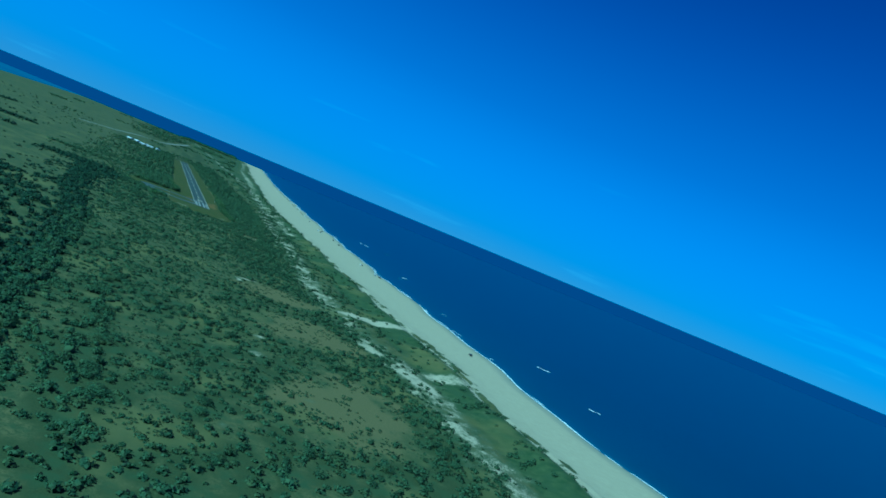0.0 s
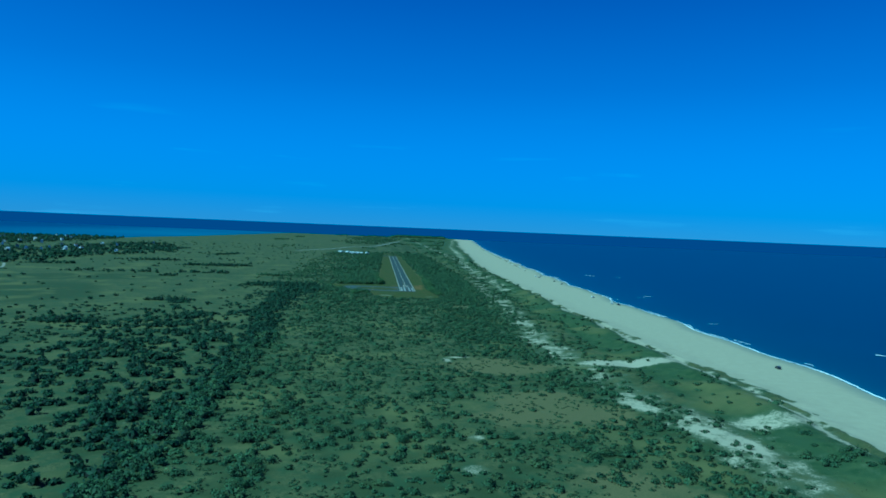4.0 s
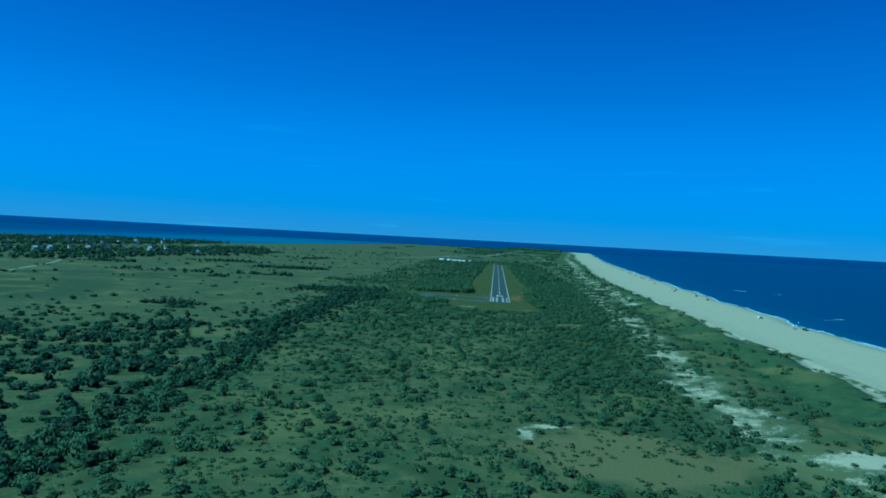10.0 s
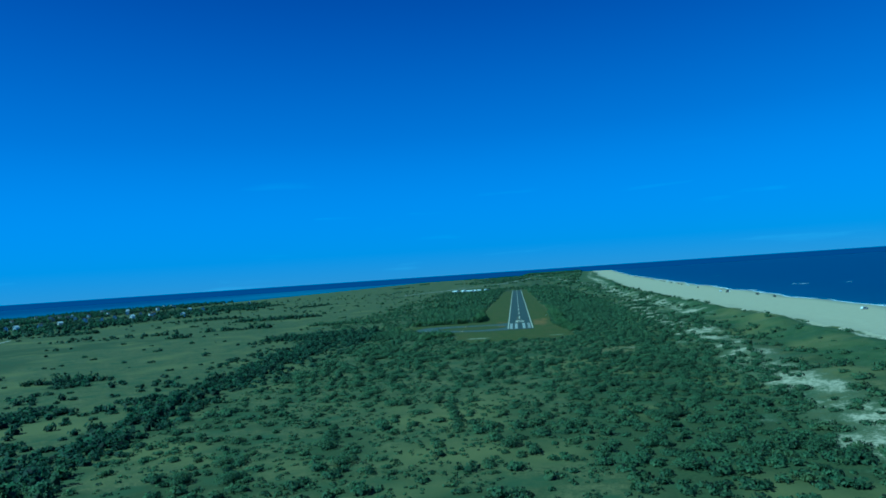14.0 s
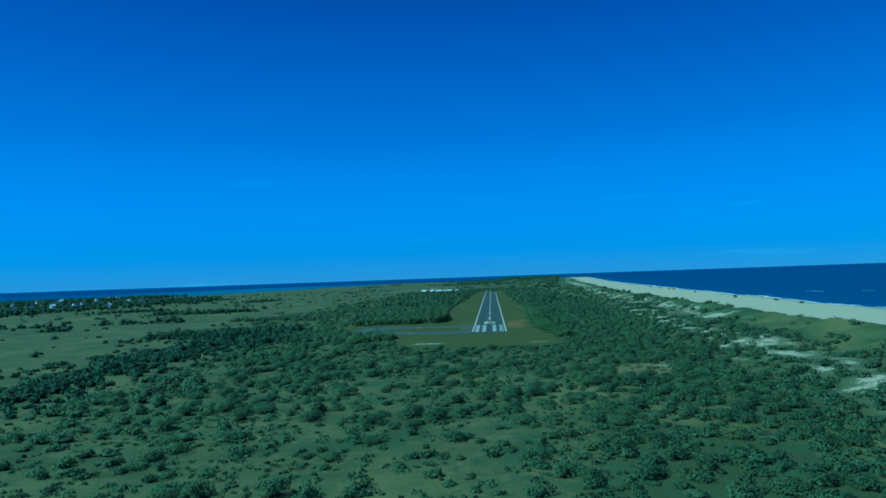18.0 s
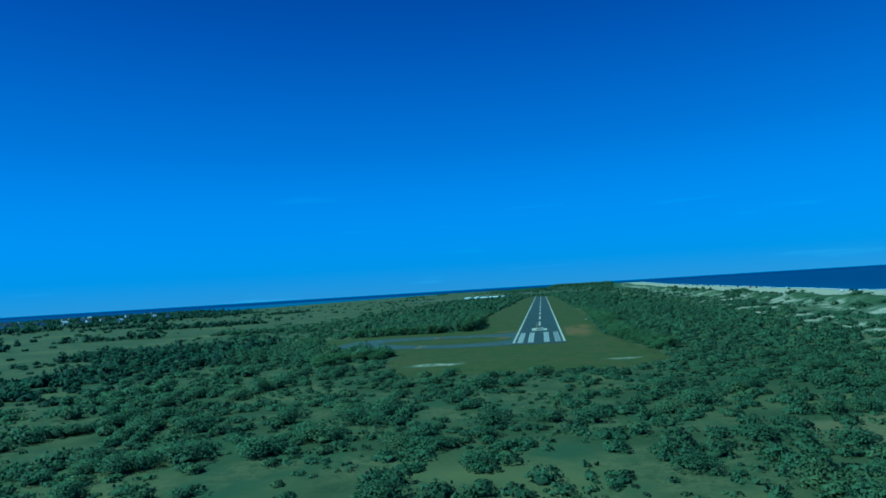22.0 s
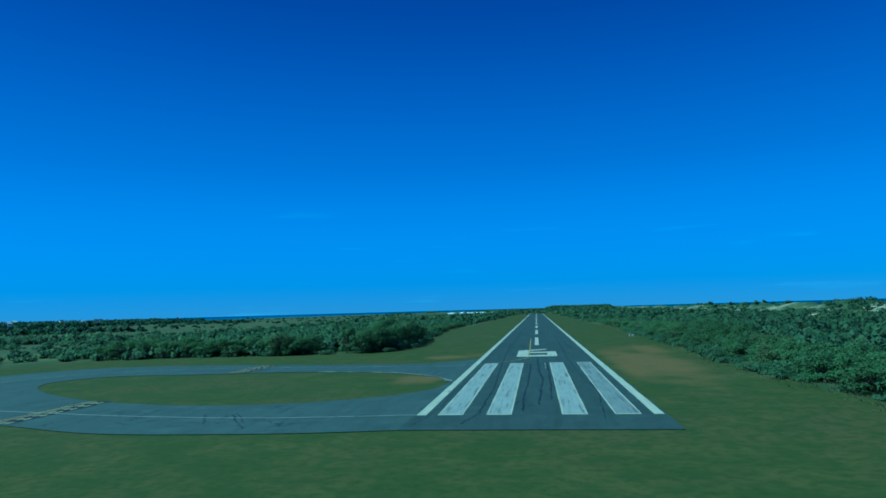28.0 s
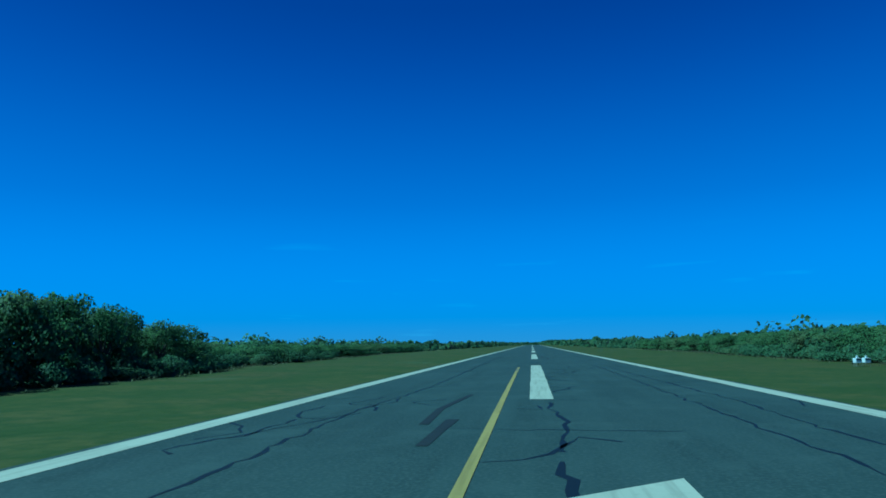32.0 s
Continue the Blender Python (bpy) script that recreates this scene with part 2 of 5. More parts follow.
def paint_material(name, colour, bare=0.62):
    """Road paint worn through to the asphalt in flecks and streaks."""
    m, n, l, b = material(name, 0.75, 0.25)
    p = world_pos(n)
    stretch = n.new("ShaderNodeMapping")
    stretch.inputs["Scale"].default_value = (1.6, 0.07, 1.0)
    l.new(p, stretch.inputs[0])
    n1, n2, n3 = noise_at(n, l, stretch.outputs[0], 1.6, 6.0, 0.65), noise_at(n, l, p, 6.0, 5.0), noise_at(n, l, p, 0.4)
    c = blend(n, l, ramp(n, l, n3, 0.3, 0.7), tuple(v * 0.86 for v in colour), colour)
    c = blend(n, l, ramp(n, l, n2, 0.55, 0.8), c, tuple(v * 0.7 for v in colour))
    fine = n.new("ShaderNodeMapping")
    fine.inputs["Scale"].default_value = (5.0, 0.22, 1.0)
    l.new(p, fine.inputs[0])
    c = blend(n, l, ramp(n, l, noise_at(n, l, fine.outputs[0], 1.0, 4.0, 0.6), 0.48, 0.72), c, tuple(v * 0.66 for v in colour))
    c = blend(n, l, ramp(n, l, n1, bare, bare + 0.08), c, (0.11, 0.11, 0.11))
    l.new(c, b.inputs["Base Color"])
    return m


def leaf_material(name, dark, light, dry, tint):
    m, n, l, b = material(name, 0.7, 0.2)
    p = world_pos(n)
    isl = n.new("ShaderNodeNewGeometry").outputs["Random Per Island"]
    big = noise_at(n, l, p, 0.16, 2.0)
    c = blend(n, l, isl, dark, light)
    c = blend(n, l, ramp(n, l, noise_at(n, l, p, 0.33, 1.0), 0.52, 0.66), c, blend(n, l, isl, tuple(v * 0.62 for v in dark), tuple(v * 0.7 for v in light)))
    c = blend(n, l, ramp(n, l, big, 0.52, 0.70), c, blend(n, l, isl, tuple(v * 0.75 for v in dry), dry))
    c = blend(n, l, ramp(n, l, noise_at(n, l, p, 0.05, 2.0), 0.45, 0.65), c, blend(n, l, isl, tuple(v * 0.6 for v in dark), tuple(v * 0.8 for v in light)))
    c = blend(n, l, 1.0, c, tint, "MULTIPLY")
    l.new(c, b.inputs["Base Color"])
    # leaves of a clump share the clump's outward slope
    out = n.new("ShaderNodeAttribute")
    out.attribute_name = "outward"
    turn = n.new("ShaderNodeVectorTransform")
    turn.vector_type, turn.convert_from, turn.convert_to = "NORMAL", "OBJECT", "WORLD"
    l.new(out.outputs["Vector"], turn.inputs[0])
    own = n.new("ShaderNodeVectorMath")
    own.operation = "MULTIPLY_ADD"
    own.inputs[1].default_value, own.inputs[2].default_value = (0.30, 0.30, 0.30), (0.0, 0.0, 0.55)
    l.new(n.new("ShaderNodeNewGeometry").outputs["Normal"], own.inputs[0])
    both = n.new("ShaderNodeVectorMath")
    l.new(turn.outputs[0], both.inputs[0])
    l.new(own.outputs[0], both.inputs[1])
    unit = n.new("ShaderNodeVectorMath")
    unit.operation = "NORMALIZE"
    l.new(both.outputs[0], unit.inputs[0])
    l.new(unit.outputs[0], b.inputs["Normal"])
    t = n.new("ShaderNodeBsdfTranslucent")
    l.new(c, t.inputs["Color"])
    mix = n.new("ShaderNodeMixShader")
    mix.inputs[0].default_value = 0.42
    l.new(b.outputs[0], mix.inputs[1])
    l.new(t.outputs[0], mix.inputs[2])
    l.new(mix.outputs[0], n["Material Output"].inputs["Surface"])
    return m


M_GROUND, M_SEA = ground_material(), sea_material()
M_ASPHALT, M_TAXI = asphalt_material("worn_asphalt", 0.84), asphalt_material("bleached_asphalt", 1.08)
M_WHITE, M_YELLOW = paint_material("white_road_paint", (0.44, 0.40, 0.30)), paint_material("yellow_road_paint", (0.34, 0.25, 0.07), 0.58)
M_FADED = paint_material("faded_road_paint", (0.30, 0.29, 0.25), 0.56)
M_STRIPE = paint_material("worn_threshold_paint", (0.30, 0.295, 0.265), 0.56)
M_PALE = paint_material("thin_threshold_paint", (0.22, 0.22, 0.20), 0.53)
M_GRAVEL = paint_material("pale_gravel", (0.26, 0.25, 0.20), 0.48)
M_BLACK = plain("black_road_paint", (0.010, 0.010, 0.011), 0.8)
M_HOLD = paint_material("pale_yellow_road_paint", (0.44, 0.38, 0.19), 0.62)
M_TAR = plain("crack_tar", (0.008, 0.008, 0.009), 0.6)
M_RUBBER = plain("tyre_rubber_marks", (0.020, 0.020, 0.021), 0.85)
M_LEAF = leaf_material("shrub_leaves", (0.072, 0.098, 0.050), (0.135, 0.158, 0.076), (0.150, 0.155, 0.066), (0.94, 1.10, 1.02))
M_TREE = leaf_material("thicket_leaves", (0.070, 0.106, 0.044), (0.148, 0.196, 0.076), (0.150, 0.160, 0.074), (1.02, 1.06, 0.98))
# about half the thicket leaves' colour values, for belt, hedges and village woods
M_WOODLAND = leaf_material("dark_woodland_leaves", (0.036, 0.056, 0.034), (0.078, 0.104, 0.056), (0.082, 0.094, 0.050), (0.92, 1.06, 1.00))
M_BARK = plain("grey_bark", (0.13, 0.11, 0.085), 0.9, 0.1, 0.25, 4.0)
M_FOAM = plain("sea_foam", (0.80, 0.82, 0.82), 0.9, 0.1, 0.08, 0.6)
M_STRAW = leaf_material("dune_grass", (0.13, 0.135, 0.062), (0.22, 0.20, 0.105), (0.24, 0.21, 0.12), (1.05, 1.1, 1.15))


# ---- building helpers
def fast_mesh(name, verts, quads, mat):
    me = bpy.data.meshes.new(name)
    verts, quads = np.asarray(verts, np.float32), np.asarray(quads, np.int32)
    k = quads.shape[1]
    me.vertices.add(len(verts))
    me.vertices.foreach_set("co", verts.ravel())
    me.loops.add(quads.size)
    me.loops.foreach_set("vertex_index", quads.ravel())
    me.polygons.add(len(quads))
    me.polygons.foreach_set("loop_start", np.arange(0, quads.size, k, dtype=np.int32))
    me.polygons.foreach_set("loop_total", np.full(len(quads), k, np.int32))
    me.materials.append(mat)
    me.update(calc_edges=True)
    return me


def set_attribute(me, name, values):
    a = me.attributes.new(name, "FLOAT", "POINT")
    a.data.foreach_set("value", np.asarray(values, np.float32).ravel())


def set_outward(me, directions):
    """The outward slope of the clump at each leaf corner; the rest points up."""
    n = len(me.vertices)
    d = np.zeros((n, 3), np.float32)
    d[:, 2] = 1.0
    d[:len(directions)] = directions
    me.attributes.new("outward", "FLOAT_VECTOR", "POINT").data.foreach_set("vector", d.ravel())


def part(name, data, parent, label="", m=None):
    ob = new(name, data)
    ob.parent = parent
    if m is not None:
        ob.matrix_basis = m
    if label:
        tagged(ob, label)
    return ob


def finish(bm, name, mat):
    me = bpy.data.meshes.new(name)
    bm.to_mesh(me)
    bm.free()
    me.materials.append(mat)
    return me


def box_mesh(name, x0, x1, y0, y1, z0, z1, mat, bevel=0.0):
    bm = bmesh.new()
    bmesh.ops.create_cube(bm, size=1.0)
    for v in bm.verts:
        v.co = Vector(((x0 + x1) / 2 + v.co.x * (x1 - x0), (y0 + y1) / 2 + v.co.y * (y1 - y0), (z0 + z1) / 2 + v.co.z * (z1 - z0)))
    if bevel:
        bmesh.ops.bevel(bm, geom=bm.edges[:], offset=bevel, segments=1, affect="EDGES")
    return finish(bm, name, mat)


def prism_mesh(name, profile, y0, y1, mat):
    """A profile in x and z, drawn out along y."""
    k = len(profile)
    bm = bmesh.new()
    a = [bm.verts.new((x, y0, z)) for x, z in profile]
    b = [bm.verts.new((x, y1, z)) for x, z in profile]
    bm.faces.new(a)
    bm.faces.new(b[::-1])
    for i in range(k):
        bm.faces.new((a[i], b[i], b[(i + 1) % k], a[(i + 1) % k]))
    bmesh.ops.recalc_face_normals(bm, faces=bm.faces[:])
    return finish(bm, name, mat)


def tube_mesh(name, paths, mat, sides=6):
    """Tapered tubes along lists of (point, radius)."""
    bm = bmesh.new()
    for path in paths:
        rings = []
        for i, (p, r) in enumerate(path):
            q = path[min(i + 1, len(path) - 1)][0] - path[max(i - 1, 0)][0]
            t = q.normalized().to_track_quat("Z", "Y")
            rings.append([bm.verts.new(p + t @ Vector((r * math.cos(2 * math.pi * j / sides), r * math.sin(2 * math.pi * j / sides), 0))) for j in range(sides)])
        for a, b in zip(rings, rings[1:]):
            for j in range(sides):
                bm.faces.new((a[j], a[(j + 1) % sides], b[(j + 1) % sides], b[j]))
        bm.faces.new(rings[-1])
        bm.faces.new(rings[0][::-1])
    return finish(bm, name, mat)


def lattice(x, y, seed):
    h = (x.astype(np.int64) * 374761393 + y.astype(np.int64) * 668265263 + seed * 974634777) & 0x7FFFFFFF
    h = ((h ^ (h >> 13)) * 1274126177) & 0x7FFFFFFF
    return ((h ^ (h >> 16)) & 0xFFFF) / 65535.0


def vnoise(x, y, size, seed=0, octaves=3):
    """Smooth value noise from 0 to 1 over the plan, with features of about size metres."""
    x, y = np.asarray(x, float) / size, np.asarray(y, float) / size
    total, amp, norm = 0.0, 1.0, 0.0
    for o in range(octaves):
        xi, yi = np.floor(x), np.floor(y)
        u, v = x - xi, y - yi
        u, v = u * u * (3 - 2 * u), v * v * (3 - 2 * v)
        s = seed + 31 * o
        a, b = lattice(xi, yi, s), lattice(xi + 1, yi, s)
        c, d = lattice(xi, yi + 1, s), lattice(xi + 1, yi + 1, s)
        total = total + amp * ((a * (1 - u) + b * u) * (1 - v) + (c * (1 - u) + d * u) * v)
        norm += amp
        amp, x, y = amp * 0.5, x * 2.03, y * 2.03
    return total / norm


def smooth(a, b, x):
    t = np.clip((x - a) / (b - a), 0, 1)
    return t * t * (3 - 2 * t)


# ---- plan of the island
def water_x(y):
    return np.interp(y, [-1100, -500, -300, 0, 300, 730, 1300, 1850, 4100, 6000, 9000, 14000], [205, 216, 229, 241, 258, 290, 338, 388, 650, 930, 1600, 3000]) + 3.0 * np.sin(np.asarray(y) / 37.0) + 2.0 * np.sin(np.asarray(y) / 17.0 + 1)


def dune_x(y):
    return np.interp(y, [-1100, -500, 0, 280, 500, 1100, 2000, 3000, 4100, 6000, 9000, 14000], [140, 146, 150, 157, 168, 220, 298, 415, 520, 760, 1400, 2750]) + 15 * (vnoise(np.asarray(y), 0 * np.asarray(y), 80, 5) - 0.5)


def bay_x(y):
    return np.interp(y, [-1300, 900, 1350, 1560, 2300, 3700, 6000, 9000, 14000], [-2600, -2600, -1500, -950, -835, -740, -560, 0, 1300])


def clear_left(y):
    return np.interp(y, [-78, -60, -45, -25, -14, -5, 10, 35, 50, 62, 68, 71, 73, 75.5, 78, 82, 100, 116, 135, 216, 479, 860, 935], [-30, -38, -42, -42, -54, -70, -86, -89, -92, -90, -86, -72, -56, -42, -31, -27.5, -27.5, -28, -31, -35, -30, -25, -24])


def clear_right(y):
    return np.interp(y, [-80, -60, 0, 45, 100, 215, 480, 900], [18, 32, 26, 25, 27, 29, 25, 20])


def mown_at(x, y):
    w = 3.0 * (vnoise(x, y, 12, 11) - 0.5) * 2
    inside = np.minimum(np.minimum(x - clear_left(y), clear_right(y) - x) + w, np.minimum(y + 77 + w, 935 - y))
    return smooth(-2.0, 2.0, inside)


def spot(x, y, cx, cy, rx, ry, turn=0.0):
    c, s = math.cos(turn), math.sin(turn)
    u, v = (x - cx) * c + (y - cy) * s, -(x - cx) * s + (y - cy) * c
    return np.clip(1.25 - np.sqrt((u / rx) ** 2 + (v / ry) ** 2), 0, 1)


def belt_x(y):
    return np.interp(y, [-700, -550, -480, -400, -320, -200, -100, 0, 80, 200, 300, 900], [92, 96, 82, 76, 75, 85, 93, 91, 98, 112, 127, 155])


def sand_at(x, y):
    d = dune_x(y)
    n5, n6 = vnoise(x, y, 17, 24), vnoise(x, y, 6, 25)
    s = smooth(-3, 4, x - d + 30 * (n5 - 0.5) + 18 * (n6 - 0.5))
    # broken sand along the back of the foredune and its seaward face
    n1, n2 = vnoise(x, y, 14, 21), vnoise(x, y, 7, 22)
    n3 = vnoise(x, y, 4, 23)
    belt = np.exp(-((x - belt_x(y)) / 16.0) ** 2)
    s = np.maximum(s, smooth(0.54, 0.96, belt * 0.36 + n1 * 0.40 + n2 * 0.36 + n3 * 0.24) * 0.62)
    s = np.maximum(s, 0.30 * smooth(0.35, 0.75, belt))
    edge = np.exp(-((x - d + 5) / 8.0) ** 2) * (0.35 + 0.65 * smooth(40, -150, y))
    s = np.maximum(s, smooth(0.62, 0.98, edge * 0.55 + n2 * 0.5 + n3 * 0.25) * 0.80)
    lee = np.exp(-((x - d + 30) / 14.0) ** 2) * smooth(-120, 40, y)
    s = np.maximum(s, smooth(0.60, 0.95, lee * 0.42 + n1 * 0.30 + n2 * 0.36 + n3 * 0.24) * 0.66)
    # blow-outs
    for cx, cy, rx, ry, t, top in ((110, -416, 38, 12, 0.05, 0.9), (13, -396, 10, 3.0, 0.2, 0.72), (5, -406, 3.2, 8, 0.1, 0.66), (-72, -41, 3, 2.2, 0.2, 0.6), (80, -503, 7, 20, 0.3, 0.75), (93, -552, 11, 26, 0.35, 0.8), (118, -535, 20, 11, -0.2, 0.7), (118, 222, 26, 12, 0.3, 0.65), (140, 240, 18, 7, 0.3, 0.9), (-27, -55, 9.5, 4.6, 0.1, 0.64), (21, -58, 6, 2.8, 0.0, 0.66), (-4, -578, 6, 5, 0.6, 0.6), (2, -545, 6, 4, 0.9, 0.55), (52, -140, 6, 5, 0.0, 0.42), (40, -150, 5, 4, 0.0, 0.36)):
        s = np.maximum(s, smooth(0.1, 0.75, spot(x, y, cx, cy, rx, ry, t)) * (top - 0.25 + 0.5 * n3))
    return s


MEADOWS = ((33, -421, 34, 25, 0.0), (38, -506, 37, 36, -0.1), (34, -622, 40, 42, 0.2), (44, -147, 13, 17, 0.0))


def thicket_at(x, y):
    """How closely shrubs stand, 0 to 1, and how tall they grow, in metres."""
    n1, n2, n3 = vnoise(x, y, 45, 41), vnoise(x, y, 16, 42), vnoise(x, y, 110, 43)
    # open scrub under the approach, closing up towards the runway
    n4 = vnoise(x, y, 8, 44, 2)
    dens = 0.13 + 0.60 * smooth(0.43, 0.68, 0.55 * n2 + 0.45 * n4) + 0.30 * smooth(-380, -520, y) * smooth(0.30, 0.6, n4) + 0.30 * smooth(-230, -90, y) * smooth(-140, -60, x) * smooth(0.35, 0.6, n4)
    tall = 0.62 + 0.45 * n1 + 0.30 * smooth(-330, -100, y)
    tall = tall * (1 - 0.38 * smooth(-150, -100, y) * smooth(60, 40, np.abs(x)))
    # wooded belt on the landward side
    row_c = np.interp(y, [-900, -600, -450, -330, -215, -27, 107], [-114, -109, -108, -113, -128, -133, -149])
    row = np.exp(-((x - row_c + 10 * (n2 - 0.5)) / 13.0) ** 4) * smooth(60, -20, y)
    second = np.exp(-((x + 72 + 8 * (n2 - 0.5)) / 8.0) ** 4) * smooth(-440, -500, y)
    lee = smooth(-240, -200, x) * smooth(-104, -116, x) * smooth(-140, -260, y)
    dens = np.maximum(dens, np.maximum(row * (0.45 + 0.55 * smooth(0.34, 0.52, n4)), 0.7 * second))
    dens = np.maximum(dens, lee * (0.08 + 0.85 * smooth(0.50, 0.64, 0.6 * n2 + 0.4 * n4)))
    belt = np.maximum(row, 0.8 * lee)
    tall = tall + 1.35 * belt + 0.5 * second
    # dark band between the approach and the dunes
    band_c = np.interp(y, [-700, -500, -400, -380, -300, -200, -80, 0, 200], [70, 74, 58, 46, 42, 46, 50, 60, 70])
    band = np.exp(-((x - band_c) / np.interp(y, [-420, -380, -200, -100], [17, 29, 27, 22])) ** 4)
    dens = np.maximum(dens, band * (0.66 + 0.34 * smooth(0.3, 0.5, n2)))
    # thickets on both flanks of the runway
    ragged = 60 * (n3 - 0.5) + 30 * (n1 - 0.5)
    side = np.maximum(smooth(0, 4, clear_left(y) - x) * smooth(-140, -92, x + 0.45 * ragged), smooth(0, 4, x - clear_right(y)) * smooth(105, 85, x))
    side = side * smooth(-60, 40, y) * smooth(1500, 950, y) * (1 - 0.30 * smooth(-60, -110, x))
    dens = np.maximum(dens, side * (0.14 + 0.82 * smooth(0.39, 0.60, 0.6 * n2 + 0.4 * n4)))
    tall = np.maximum(tall, side * (1.25 + 1.7 * n1))
    # meadows
    meadow = smooth(-140, -190, x) * smooth(-330, -150, y)
    dens = dens * (1 - 0.98 * meadow) + 0.40 * meadow * smooth(0.69, 0.79, n2) * smooth(0.42, 0.6, n3)
    for cx, cy, rx, ry, t in MEADOWS:
        dens = dens * (1 - 0.95 * smooth(0.25, 0.5, spot(x, y, cx, cy, rx, ry, t) + 0.8 * (n2 - 0.5) + 0.4 * (n4 - 0.5)))
    for cx, cy, rx, ry, t in ((-224, -160, 24, 6, 0.1), (-411, 141, 42, 5, 0.25), (-351, 157, 22, 5, 0.26), (-304, 104, 12, 8, 0.2), (-270, 172, 50, 6, 0.1), (-185, 166, 62, 8, 0.0), (-154, -422, 14, 9, 0.2), (-138, -358, 12, 16, 0.0), (-180, -307, 16, 9, 0.3), (-250, -300, 26, 8, 0.1), (-170, -373, 14, 10, 0.0), (-177, -262, 12, 8, 0.0), (-133, -519, 12, 22, 0.1), (-210, -175, 13, 7, 0.3), (-558, 838, 140, 14, 1.21), (-367, 710, 50, 9, 1.1), (-62, -26, 20, 13, 0.2), (-100, -10, 40, 24, 0.4), (-150, 30, 50, 20, 0.3), (-300, 330, 60, 18, 0.3), (-420, 420, 50, 10, 0.2), (-520, 260, 40, 8, 0.3)):
        w = smooth(0.15, 0.5, spot(x, y, cx, cy, rx, ry, t))
        dens, tall = np.maximum(dens, 0.97 * w), np.maximum(tall, 3.2 * w)
    # dunes carry low clumps only
    dune = smooth(82, 100, x)
    dens = dens * (1 - dune) + dune * 0.75 * smooth(0.48, 0.66, 0.5 * n2 + 0.5 * n4) * np.exp(-((x - belt_x(y)) / 32.0) ** 2) + dune * 0.22 * smooth(0.52, 0.68, n4)
    tall = tall * (1 - dune) + dune * 1.0
    gone = np.maximum(smooth(0.2, 0.6, mown_at(x, y)), smooth(0.15, 0.5, (x - dune_x(y) + 4) / 8.0))
    gone = np.maximum(gone, (x < bay_x(y) + 25) * 1.0)
    gone = np.maximum(gone, 0.9 * smooth(0.45, 0.7, sand_at(x, y)) * (1 - dune * 0.75))
    return dens * (1 - gone), tall


def ground_z(x, y):
    w, d = water_x(y), dune_x(y)
    beach = np.clip((x - d) / (w - d), 0, 1.35)
    z = np.where(x > d, 1.3 - 1.65 * beach ** 1.3, 0.0)
    hump = vnoise(x, y, 26, 61)
    ridge = np.exp(-((x - d + 15) / 13.0) ** 2) * (2.2 + 4.8 * hump) + np.exp(-((x - d + 48) / 18.0) ** 2) * 2.6 * hump
    rise = smooth(60, 95, x) * smooth(25, 0, x - d)
    z = z + ridge * np.where(x > d, np.exp(-((x - d) / 9.0) ** 2), 1.0) + rise * (0.5 + 1.6 * vnoise(x, y, 9, 62))
    z = z + 0.5 * (vnoise(x, y, 30, 63) - 0.5) * smooth(0, 14, np.maximum(x - clear_right(y), clear_left(y) - x)) * smooth(100, 60, x)
    z = z + 9.0 * np.exp(-((y - 4000) / 130.0) ** 2) * smooth(20, 110, x) * smooth(dune_x(y) - 10, dune_x(y) - 60, x)
    return np.where(x < bay_x(y), -1.8, z)


def axis(marks):
    out = []
    for a, b, step in marks:
        out += list(np.arange(a, b, step))
    return np.array(out + [marks[-1][1]])


gx = axis([(-2600, -1000, 60), (-1000, -300, 14), (-300, -110, 5), (-110, -12, 2.5), (-12, 184, 2.6), (184, 260, 6), (260, 420, 14), (420, 960, 30), (960, 3200, 80)])
gy = axis([(-1300, -950, 50), (-950, -640, 5), (-640, 240, 2.6), (240, 420, 6), (420, 1000, 15), (1000, 3700, 70), (3700, 4300, 40), (4300, 6000, 70), (6000, 14000, 250)])
X, Y = np.meshgrid(gx, gy)
Z = ground_z(X, Y)
nx, ny = len(gx), len(gy)
ii = (np.arange(ny - 1)[:, None] * nx + np.arange(nx - 1)[None, :]).ravel()
me = fast_mesh("ground", np.stack([X.ravel(), Y.ravel(), Z.ravel()], 1), np.stack([ii, ii + 1, ii + nx + 1, ii + nx], 1), M_GROUND)
set_attribute(me, "sand", sand_at(X, Y))
set_attribute(me, "mown", mown_at(X, Y))
field = smooth(0.1, 0.6, spot(X, Y, -400, -130, 150, 120, 0.6)) * smooth(-230, -262, X + 0.35 * (Y + 267))
field = np.maximum(field, smooth(0.1, 0.5, spot(X, Y, -395, 55, 105, 52, 0.35)))
set_attribute(me, "lush", np.clip(np.maximum(thicket_at(X, Y)[0] * 1.25, 0.75 * field), 0, 1))
set_attribute(me, "dune", smooth(96, 112, X) * smooth(0, -5, X - dune_x(Y)))
set_attribute(me, "wet", smooth(-13, -3, X - water_x(Y)))
bare = np.zeros_like(X)
for cx, cy, rx, ry in ((13, 50, 3.6, 38), (16.5, 44, 5.5, 30), (19.5, 74, 4, 20), (-14.5, 62, 5.6, 6.2), (-10.6, 66, 2.2, 6), (-13.5, 27, 4.2, 7), (11.5, 36, 2.2, 16)):
    bare = np.maximum(bare, spot(X, Y, cx, cy, rx, ry))
set_attribute(me, "bare", bare)
straw = np.zeros_like(X)
for cx, cy, rx, ry, t in MEADOWS:
    straw = np.maximum(straw, smooth(0.15, 0.6, spot(X, Y, cx, cy, rx, ry, t) + 1.1 * (vnoise(X, Y, 13, 47) - 0.5)))
foot = np.minimum(X - clear_left(Y), clear_right(Y) - X)
